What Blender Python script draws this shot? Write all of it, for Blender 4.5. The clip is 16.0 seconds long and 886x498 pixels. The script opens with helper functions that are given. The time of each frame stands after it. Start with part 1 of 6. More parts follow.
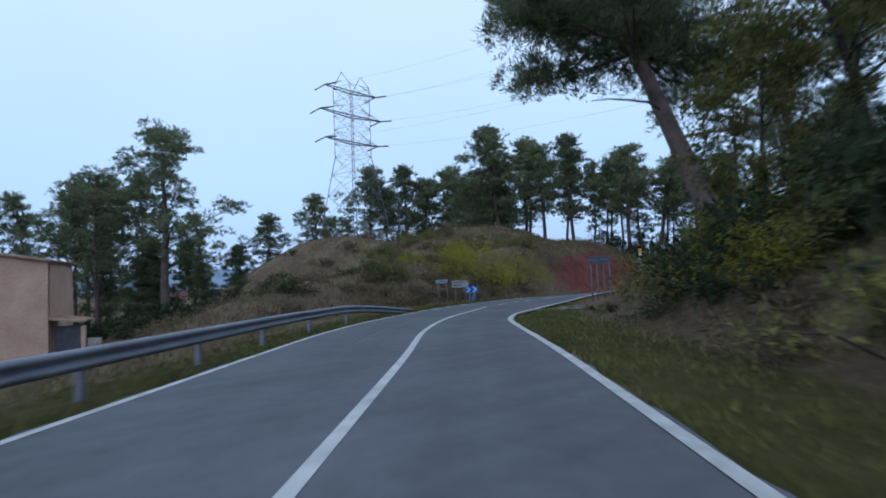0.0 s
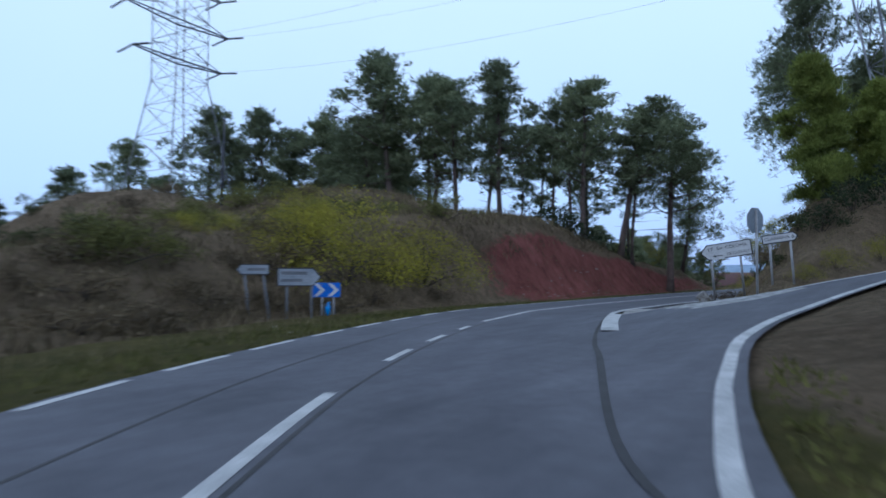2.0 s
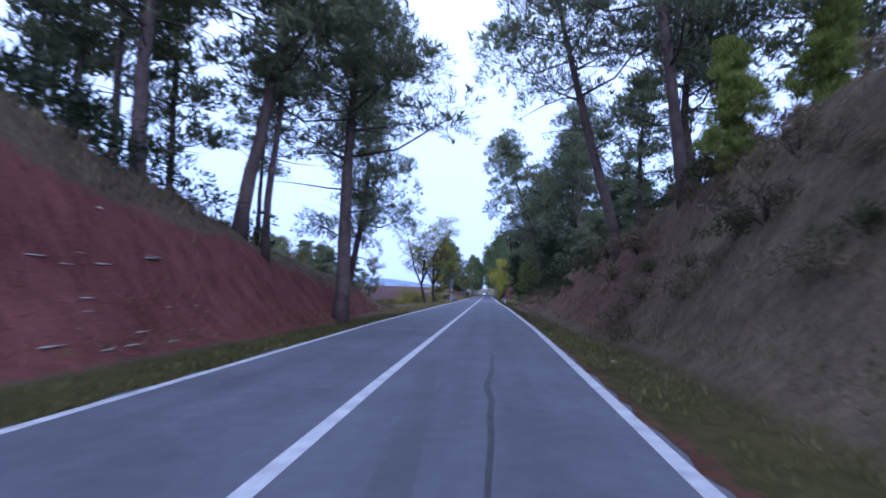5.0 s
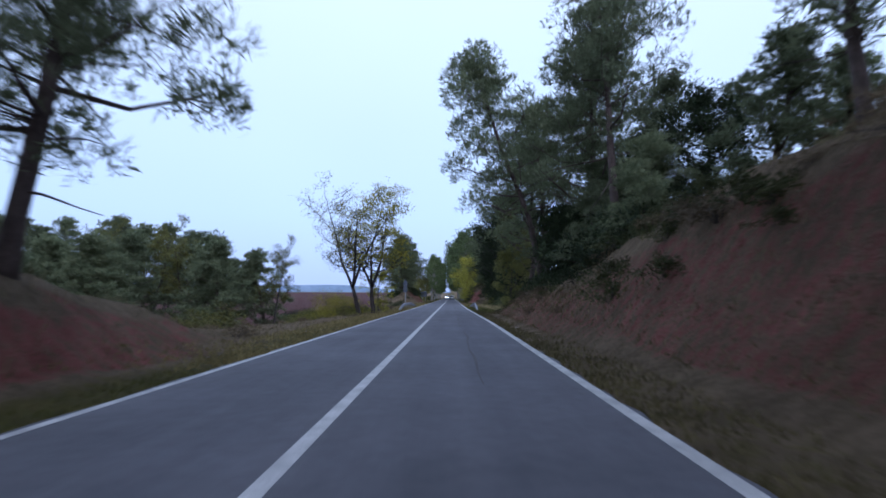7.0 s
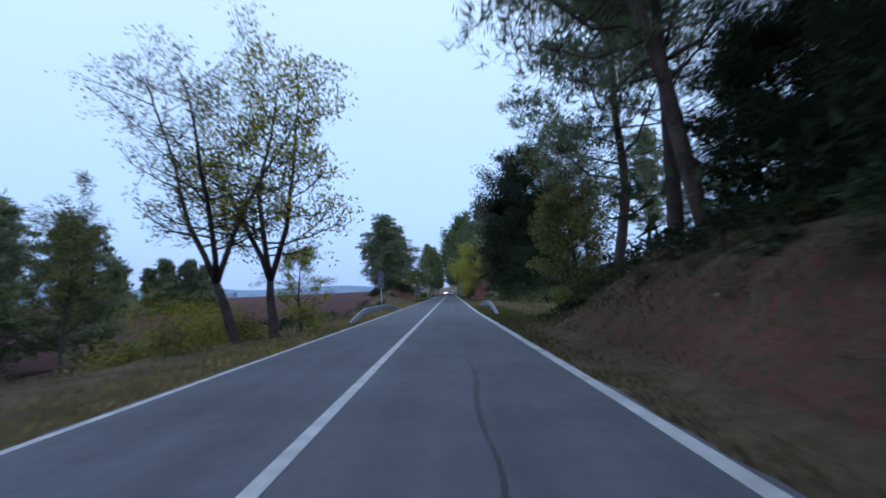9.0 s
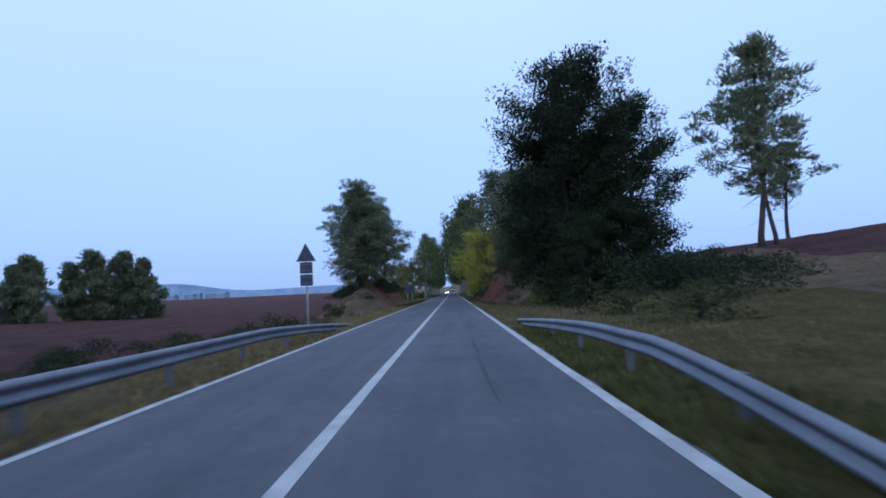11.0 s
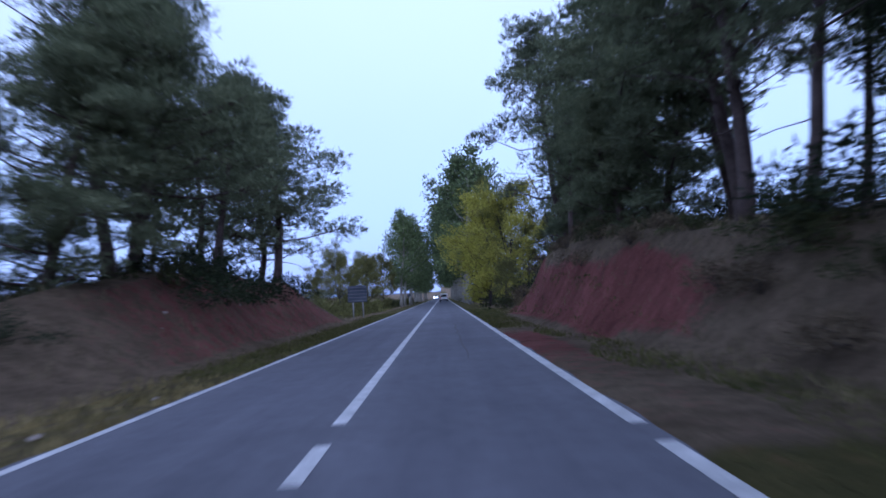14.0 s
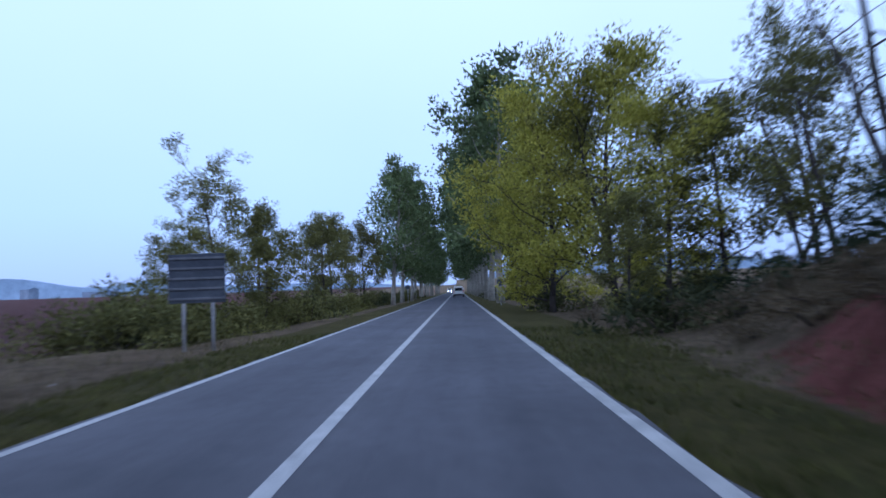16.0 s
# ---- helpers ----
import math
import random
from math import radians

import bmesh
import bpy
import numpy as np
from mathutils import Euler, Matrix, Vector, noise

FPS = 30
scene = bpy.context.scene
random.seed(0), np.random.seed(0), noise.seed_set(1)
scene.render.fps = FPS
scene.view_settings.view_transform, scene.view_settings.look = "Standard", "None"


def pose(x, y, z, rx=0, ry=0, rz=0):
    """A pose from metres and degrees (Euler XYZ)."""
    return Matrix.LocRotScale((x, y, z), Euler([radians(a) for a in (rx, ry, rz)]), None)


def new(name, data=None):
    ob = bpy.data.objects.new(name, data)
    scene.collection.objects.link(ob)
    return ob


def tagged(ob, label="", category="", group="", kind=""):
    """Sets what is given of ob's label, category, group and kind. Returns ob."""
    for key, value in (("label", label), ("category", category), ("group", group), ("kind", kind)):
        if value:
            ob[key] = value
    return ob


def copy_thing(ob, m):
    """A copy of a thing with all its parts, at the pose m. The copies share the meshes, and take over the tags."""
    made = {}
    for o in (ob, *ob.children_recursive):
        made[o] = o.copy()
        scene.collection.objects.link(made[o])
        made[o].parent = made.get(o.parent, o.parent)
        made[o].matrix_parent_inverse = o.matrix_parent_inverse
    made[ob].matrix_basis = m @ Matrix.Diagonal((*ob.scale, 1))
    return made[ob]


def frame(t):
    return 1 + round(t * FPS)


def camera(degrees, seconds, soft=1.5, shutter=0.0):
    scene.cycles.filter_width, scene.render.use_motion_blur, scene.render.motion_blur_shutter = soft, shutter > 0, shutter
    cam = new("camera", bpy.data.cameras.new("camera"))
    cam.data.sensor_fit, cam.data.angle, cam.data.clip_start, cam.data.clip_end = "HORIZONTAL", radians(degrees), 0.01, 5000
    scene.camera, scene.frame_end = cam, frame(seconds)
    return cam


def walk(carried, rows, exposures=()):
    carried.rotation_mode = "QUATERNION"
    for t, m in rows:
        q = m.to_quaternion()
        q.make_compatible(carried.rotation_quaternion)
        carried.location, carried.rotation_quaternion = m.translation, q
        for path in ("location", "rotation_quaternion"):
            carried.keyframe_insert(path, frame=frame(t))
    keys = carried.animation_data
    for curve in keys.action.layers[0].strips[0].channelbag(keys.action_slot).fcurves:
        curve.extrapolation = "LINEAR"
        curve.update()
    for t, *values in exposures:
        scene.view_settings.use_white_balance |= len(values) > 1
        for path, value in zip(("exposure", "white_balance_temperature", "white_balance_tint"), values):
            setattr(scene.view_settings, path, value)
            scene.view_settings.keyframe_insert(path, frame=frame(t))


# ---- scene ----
from mathutils import geometry

cam = camera(69, 16.0, soft=1.7, shutter=0.4)
PATH = [
    (0.0, pose(31.027, -46.893, 1.350, 93.095, 2.234, 46.279)),
    (0.5, pose(25.696, -41.493, 1.350, 93.178, 3.509, 45.534)),
    (1.0, pose(20.652, -36.296, 1.350, 92.177, 2.409, 44.226)),
    (1.5, pose(16.252, -31.093, 1.350, 92.132, 0.244, 41.649)),
    (2.0, pose(12.571, -26.032, 1.350, 92.362, -0.132, 36.212)),
    (2.5, pose(9.348, -20.968, 1.350, 92.969, -0.894, 30.569)),
    (3.0, pose(6.705, -15.712, 1.350, 93.728, -1.800, 25.642)),
    (3.5, pose(4.443, -10.739, 1.350, 93.908, -2.250, 21.002)),
    (4.0, pose(2.734, -5.718, 1.350, 93.912, -2.557, 14.668)),
    (4.5, pose(1.750, -1.000, 1.350, 93.527, -3.799, 6.928)),
    (7.0, pose(1.343, 30.000, 1.350, 94.202, -0.216, 0.735)),
    (7.5, pose(1.467, 37.136, 1.350, 94.177, 1.059, 1.304)),
    (8.0, pose(1.523, 44.413, 1.350, 93.631, 2.825, 1.377)),
    (8.5, pose(1.515, 51.974, 1.350, 93.882, 2.431, 1.248)),
    (9.0, pose(1.468, 59.501, 1.350, 93.806, 2.633, 0.690)),
    (11.5, pose(1.231, 101.000, 1.350, 93.725, 2.735, 0.888)),
    (12.0, pose(1.176, 110.009, 1.350, 93.494, 2.190, 0.781)),
    (12.5, pose(1.212, 119.104, 1.350, 93.471, 2.621, 0.856)),
    (13.0, pose(1.156, 128.113, 1.350, 93.929, 2.280, 0.593)),
    (13.5, pose(1.233, 137.293, 1.350, 93.699, 3.002, 0.675)),
    (14.0, pose(1.212, 146.388, 1.350, 94.140, 3.349, -0.080)),
    (14.5, pose(1.231, 155.655, 1.350, 93.931, 2.556, 0.081)),
    (15.0, pose(1.266, 164.664, 1.350, 93.288, 1.825, 0.577)),
    (15.5, pose(1.312, 173.758, 1.350, 93.375, 0.853, 1.045)),
    (16.0, pose(1.375, 183.025, 1.350, 93.606, 2.035, 1.282)),
]
walk(cam, PATH, exposures=[(0.0, 0.0, 5300, 15), (2.0, 0.05, 5150, 17), (3.5, 0.34, 4740, 30), (4.7, 0.68, 4790, 37), (7.0, 0.2, 5250, 27), (8.0, 0.05, 5150, 22), (9.2, 0.05, 5050, 20), (11.3, -0.14, 4820, 25), (13.0, -0.1, 4740, 27), (13.9, 0.1, 4800, 36), (14.5, 0.42, 4950, 34), (15.2, 0.3, 5300, 30), (16.0, 0.14, 4860, 27)])

# ---- light: an overcast evening ----
world = bpy.data.worlds.new("evening_sky")
scene.world = world
world.use_nodes = True
wn, wl = world.node_tree.nodes, world.node_tree.links
wn.clear()
sky = wn.new("ShaderNodeTexSky")
sky.sky_type, sky.sun_disc = "NISHITA", False
sky.sun_elevation, sky.sun_rotation = radians(24), radians(200)
sky.dust_density, sky.air_density, sky.ozone_density = 4.0, 1.0, 2.0
coord = wn.new("ShaderNodeTexCoord")
split = wn.new("ShaderNodeSeparateXYZ")
cloud = wn.new("ShaderNodeValToRGB")
cloud.color_ramp.elements[0].position, cloud.color_ramp.elements[0].color = 0.0, (0.56, 0.70, 0.92, 1)
cloud.color_ramp.elements[1].position, cloud.color_ramp.elements[1].color = 0.55, (0.90, 1.04, 1.05, 1)
mid = cloud.color_ramp.elements.new(0.12)
mid.color = (0.66, 0.85, 1.0, 1)
noise_w = wn.new("ShaderNodeTexNoise")
noise_w.inputs["Scale"].default_value, noise_w.inputs["Detail"].default_value = 1.6, 3
puff = wn.new("ShaderNodeMapRange")
puff.inputs["To Min"].default_value, puff.inputs["To Max"].default_value = 0.9, 1.1
mul = wn.new("ShaderNodeMix")
mul.data_type, mul.blend_type = "RGBA", "MULTIPLY"
mul.inputs["Factor"].default_value = 1.0
skymul = wn.new("ShaderNodeMix")
skymul.data_type, skymul.blend_type = "RGBA", "MULTIPLY"
skymul.inputs["Factor"].default_value = 1.0
skymul.inputs["B"].default_value = (0.09, 0.09, 0.09, 1)
blend = wn.new("ShaderNodeMix")
blend.data_type = "RGBA"
blend.inputs["Factor"].default_value = 0.85
bg, wout = wn.new("ShaderNodeBackground"), wn.new("ShaderNodeOutputWorld")
wl.new(coord.outputs["Generated"], split.inputs[0])
wl.new(split.outputs["Z"], cloud.inputs[0])
wl.new(coord.outputs["Generated"], noise_w.inputs["Vector"])
wl.new(noise_w.outputs["Fac"], puff.inputs["Value"])
wl.new(cloud.outputs[0], mul.inputs["A"])
wl.new(puff.outputs[0], mul.inputs["B"])
wl.new(sky.outputs[0], skymul.inputs["A"])
wl.new(skymul.outputs["Result"], blend.inputs["A"])
wl.new(mul.outputs["Result"], blend.inputs["B"])
wl.new(blend.outputs["Result"], bg.inputs["Color"])
bg.inputs["Strength"].default_value = 1.0
wl.new(bg.outputs[0], wout.inputs[0])
sun = new("overcast_sun", bpy.data.lights.new("overcast_sun", "SUN"))
sun.data.energy, sun.data.angle, sun.data.color = 0.5, radians(25), (1.0, 0.93, 0.9)
sun.rotation_euler = (radians(50), 0, radians(20))


# ---- materials ----
def shader(name, rough=0.9, spec=0.2, metal=0.0):
    mat = bpy.data.materials.new(name)
    mat.use_nodes = True
    b = mat.node_tree.nodes["Principled BSDF"]
    b.inputs["Roughness"].default_value = rough
    b.inputs["Metallic"].default_value = metal
    b.inputs["Specular IOR Level"].default_value = spec
    return mat, mat.node_tree.nodes, mat.node_tree.links, b


def ramp(nodes, links, src, stops):
    r = nodes.new("ShaderNodeValToRGB")
    e = r.color_ramp.elements
    for i, (p, c) in enumerate(stops):
        el = e[i] if i < 2 else e.new(p)
        el.position, el.color = p, (*c, 1)
    links.new(src, r.inputs[0])
    return r.outputs[0]


def noise_tex(nodes, links, scale, detail=4, rough=0.6, where="Object", squash=None):
    tc = nodes.new("ShaderNodeTexCoord")
    n = nodes.new("ShaderNodeTexNoise")
    n.inputs["Scale"].default_value, n.inputs["Detail"].default_value, n.inputs["Roughness"].default_value = scale, detail, rough
    if squash:
        mp = nodes.new("ShaderNodeMapping")
        mp.inputs["Scale"].default_value = squash
        links.new(tc.outputs[where], mp.inputs[0])
        links.new(mp.outputs[0], n.inputs["Vector"])
    else:
        links.new(tc.outputs[where], n.inputs["Vector"])
    return n.outputs["Fac"]


def mix(nodes, links, fac, a, b, how="MIX"):
    m = nodes.new("ShaderNodeMix")
    m.data_type, m.blend_type = "RGBA", how
    for sock, v in ((m.inputs["Factor"], fac), (m.inputs["A"], a), (m.inputs["B"], b)):
        if isinstance(v, (int, float)):
            sock.default_value = v
        elif isinstance(v, tuple):
            sock.default_value = (*v, 1)
        else:
            links.new(v, sock)
    return m.outputs["Result"]


def bump(nodes, links, bsdf, src, strength, dist):
    bp = nodes.new("ShaderNodeBump")
    bp.inputs["Strength"].default_value, bp.inputs["Distance"].default_value = strength, dist
    links.new(src, bp.inputs["Height"])
    links.new(bp.outputs[0], bsdf.inputs["Normal"])


def two_scale(name, dark, light, big, small, rough=0.9, spec=0.2, metal=0.0, bumps=0.3, dist=0.01, where="Object"):
    mat, n, l, b = shader(name, rough, spec, metal)
    f1, f2 = noise_tex(n, l, big, 5, 0.6, where), noise_tex(n, l, small, 4, 0.7, where)
    c1 = ramp(n, l, f1, [(0.3, dark), (0.7, light)])
    c2 = ramp(n, l, f2, [(0.25, (0.62, 0.62, 0.62)), (0.75, (1.25, 1.25, 1.25))])
    l.new(mix(n, l, 0.8, c1, c2, "MULTIPLY"), b.inputs["Base Color"])
    if bumps:
        bump(n, l, b, f2, bumps, dist)
    return mat


def leaf_mat(name, dark, light, rnd=0.25, through_light=0.25, vary=0.4, spec=0.15):
    """Foliage: colour varies from leaf to leaf, over the crown and from plant to plant."""
    mat, n, l, b = shader(name, 0.8, spec)
    geo, info = n.new("ShaderNodeNewGeometry"), n.new("ShaderNodeObjectInfo")
    f = noise_tex(n, l, 0.9, 3)
    c = ramp(n, l, f, [(0.3, dark), (0.72, light)])
    per = ramp(n, l, geo.outputs["Random Per Island"], [(0.0, (1 - vary,) * 3), (1.0, (1 + vary,) * 3)])
    c = mix(n, l, 0.9, c, per, "MULTIPLY")
    obr = ramp(n, l, info.outputs["Random"], [(0.0, (1 - rnd,) * 3), (1.0, (1 + rnd, 1 + rnd * 0.9, 1 + rnd * 0.6))])
    c = mix(n, l, 1.0, c, obr, "MULTIPLY")
    l.new(c, b.inputs["Base Color"])
    tr = n.new("ShaderNodeBsdfTranslucent")
    l.new(c, tr.inputs["Color"])
    ms = n.new("ShaderNodeMixShader")
    ms.inputs[0].default_value = through_light
    l.new(b.outputs[0], ms.inputs[1])
    l.new(tr.outputs[0], ms.inputs[2])
    l.new(ms.outputs[0], n["Material Output"].inputs[0])
    return mat


M_PINE = leaf_mat("pine_needles", (0.102, 0.128, 0.075), (0.195, 0.222, 0.128), 0.22, 0.32, 0.25, 0.05)
M_PINE_YOUNG = leaf_mat("young_pine_needles", (0.125, 0.158, 0.036), (0.24, 0.28, 0.066), 0.15, 0.4)
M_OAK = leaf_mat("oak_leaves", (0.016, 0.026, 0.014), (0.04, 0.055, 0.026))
M_PLANE = leaf_mat("plane_leaves", (0.08, 0.12, 0.055), (0.16, 0.20, 0.085))
M_YELLOW = leaf_mat("yellowing_leaves", (0.16, 0.155, 0.024), (0.36, 0.33, 0.042), 0.2, 0.3)
M_GOLD = leaf_mat("yellow_green_leaves", (0.20, 0.20, 0.034), (0.42, 0.40, 0.064), 0.15, 0.35)
M_OLIVE = leaf_mat("olive_green_leaves", (0.085, 0.092, 0.032), (0.19, 0.185, 0.06))
M_SHRUB = leaf_mat("shrub_leaves", (0.035, 0.045, 0.020), (0.09, 0.095, 0.040))
M_DRY = leaf_mat("dry_brush", (0.075, 0.060, 0.040), (0.17, 0.135, 0.085))
M_GRASS = leaf_mat("verge_grass", (0.062, 0.070, 0.022), (0.145, 0.140, 0.048))
M_TIRED = leaf_mat("tired_grass", (0.055, 0.050, 0.026), (0.12, 0.105, 0.05))
M_MEADOW = leaf_mat("meadow_grass", (0.11, 0.098, 0.042), (0.23, 0.19, 0.085))
M_STRAW = leaf_mat("straw_grass", (0.12, 0.10, 0.055), (0.25, 0.21, 0.12))
M_BARK = two_scale("pine_bark", (0.055, 0.042, 0.038), (0.13, 0.10, 0.088), 1.5, 14, bumps=0.8, dist=0.03)
M_PALEBARK = two_scale("plane_bark", (0.20, 0.19, 0.16), (0.38, 0.36, 0.31), 2.5, 9, bumps=0.4, dist=0.01)
M_DARKBARK = two_scale("dark_bark", (0.035, 0.030, 0.028), (0.075, 0.065, 0.06), 2, 16, bumps=0.6, dist=0.02)
M_PAINT = two_scale("road_paint", (0.28, 0.285, 0.29), (0.54, 0.545, 0.55), 2.2, 26, 0.6, 0.3, bumps=0.1, dist=0.002)
M_WORN = two_scale("worn_road_paint", (0.12, 0.12, 0.125), (0.42, 0.42, 0.42), 2.5, 12, 0.7, 0.3, bumps=0.1, dist=0.002)
M_STAIN = two_scale("dark_road_stain", (0.048, 0.050, 0.060), (0.075, 0.077, 0.090), 0.7, 20, 0.75, 0.3, bumps=0.2, dist=0.003)
M_TAR = two_scale("tar_seal", (0.018, 0.018, 0.02), (0.045, 0.045, 0.05), 1.2, 15, 0.7, 0.3, bumps=0.2, dist=0.003)
M_GALV = two_scale("galvanised_steel", (0.13, 0.14, 0.17), (0.24, 0.25, 0.29), 0.8, 20, 0.55, 0.5, 0.6, bumps=0.08, dist=0.003)
M_LATTICE = two_scale("pylon_steel", (0.15, 0.16, 0.18), (0.26, 0.27, 0.29), 0.5, 6, 0.6, 0.4, 0.6, bumps=0)
M_POST = two_scale("sign_post_steel", (0.25, 0.25, 0.26), (0.42, 0.42, 0.43), 2, 14, 0.55, 0.4, 0.5, bumps=0.05, dist=0.002)
M_SIGNWHITE = two_scale("white_sign_sheet", (0.46, 0.47, 0.49), (0.62, 0.63, 0.64), 1.2, 18, 0.45, 0.4, bumps=0)
M_SIGNBACK = two_scale("grey_sign_back", (0.045, 0.055, 0.075), (0.085, 0.10, 0.125), 1.5, 10, 0.6, 0.25, 0.0, bumps=0)
M_FADED = two_scale("faded_sign_sheet", (0.18, 0.21, 0.25), (0.30, 0.33, 0.37), 1.2, 14, 0.6, 0.3, bumps=0)
M_DULL = two_scale("weathered_metal", (0.10, 0.11, 0.13), (0.17, 0.18, 0.20), 1.5, 10, 0.6, 0.25, 0.0, bumps=0)
M_BLUE = two_scale("blue_sign_sheet", (0.012, 0.10, 0.50), (0.02, 0.16, 0.66), 2, 14, 0.4, 0.4, bumps=0)
M_CYAN = two_scale("bright_blue_plastic", (0.01, 0.20, 0.62), (0.02, 0.30, 0.8), 3, 14, 0.4, 0.4, bumps=0)
M_INK = two_scale("black_lettering", (0.02, 0.02, 0.022), (0.04, 0.04, 0.045), 3, 20, 0.5, 0.3, bumps=0)
M_PLASTER = two_scale("pink_plaster", (0.36, 0.235, 0.18), (0.52, 0.36, 0.28), 0.35, 6, 0.92, 0.1, bumps=0.4, dist=0.02)
M_TILE = two_scale("clay_roof_tiles", (0.20, 0.12, 0.085), (0.36, 0.25, 0.19), 1.0, 9, 0.9, 0.1, bumps=0.6, dist=0.03)
M_WOOD = two_scale("weathered_wood", (0.045, 0.05, 0.06), (0.10, 0.10, 0.115), 1.5, 18, 0.85, 0.2, bumps=0.4, dist=0.01)
M_PATCH = two_scale("crumbled_concrete", (0.075, 0.066, 0.05), (0.34, 0.33, 0.31), 1.7, 9, 0.95, 0.35, bumps=0.5, dist=0.02)
M_CONCRETE = two_scale("pale_concrete", (0.17, 0.165, 0.16), (0.38, 0.375, 0.37), 1.1, 11, 0.9, 0.2, bumps=0.3, dist=0.01)
M_STONE = two_scale("pale_stone", (0.20, 0.17, 0.15), (0.36, 0.32, 0.29), 2, 12, 0.9, 0.2, bumps=0.5, dist=0.02)
# far ridges and roofs: distance haze painted into a pale blue base colour
M_HAZE_BLUE = two_scale("painted_haze_blue", (0.20, 0.27, 0.36), (0.25, 0.32, 0.42), 0.004, 0.03, 1.0, 0.0, bumps=0)
# village walls, blued and low in contrast to paint in the haze
M_TOWN_HAZED = two_scale("haze_tinted_town_walls", (0.23, 0.29, 0.38), (0.29, 0.35, 0.44), 0.02, 0.2, 1.0, 0.0, bumps=0)
M_CARWHITE = two_scale("white_car_paint", (0.70, 0.70, 0.71), (0.80, 0.80, 0.80), 1, 10, 0.3, 0.5, bumps=0)
M_GLASS = two_scale("dark_car_glass", (0.012, 0.014, 0.018), (0.025, 0.028, 0.032), 1, 6, 0.08, 0.6, bumps=0)
M_RUBBER = two_scale("black_rubber", (0.015, 0.015, 0.016), (0.03, 0.03, 0.032), 3, 20, 0.8, 0.2, bumps=0)
M_REDLAMP = two_scale("red_tail_lamp", (0.35, 0.02, 0.015), (0.5, 0.03, 0.02), 3, 20, 0.3, 0.5, bumps=0)
M_WIRE = two_scale("cable", (0.05, 0.05, 0.055), (0.08, 0.08, 0.085), 1, 5, 0.7, 0.2, bumps=0)


def glow(name, color, power):
    mat = bpy.data.materials.new(name)
    mat.use_nodes = True
    b = mat.node_tree.nodes["Principled BSDF"]
    b.inputs["Emission Color"].default_value, b.inputs["Emission Strength"].default_value = (*color, 1), power
    return mat


M_HEADLAMP = glow("lit_headlamp", (1.0, 0.97, 0.92), 14)


def asphalt():
    mat, n, l, b = shader("worn_asphalt", 0.82, 0.25)
    fine = noise_tex(n, l, 90, 3, 0.8)
    big = noise_tex(n, l, 0.35, 5, 0.6)
    mid_ = noise_tex(n, l, 4, 5, 0.6)
    c = ramp(n, l, big, [(0.3, (0.075, 0.077, 0.092)), (0.7, (0.110, 0.112, 0.133))])
    g = ramp(n, l, fine, [(0.25, (0.72, 0.72, 0.72)), (0.75, (1.25, 1.25, 1.25))])
    p = ramp(n, l, mid_, [(0.35, (0.88, 0.88, 0.88)), (0.65, (1.08, 1.08, 1.08))])
    c = mix(n, l, 1.0, mix(n, l, 1.0, c, g, "MULTIPLY"), p, "MULTIPLY")
    long = noise_tex(n, l, 2.2, 4, 0.6, squash=(1, 0.05, 1))
    c = mix(n, l, 0.8, c, ramp(n, l, long, [(0.3, (0.84, 0.84, 0.85)), (0.7, (1.14, 1.14, 1.13))]), "MULTIPLY")
    # wheel tracks, darker with rubber, by distance from the centre line
    at = n.new("ShaderNodeAttribute")
    at.attribute_name = "track"
    c = mix(n, l, at.outputs["Fac"], c, mix(n, l, 1.0, c, (0.80, 0.80, 0.82), "MULTIPLY"))
    l.new(c, b.inputs["Base Color"])
    bump(n, l, b, fine, 0.4, 0.004)
    return mat


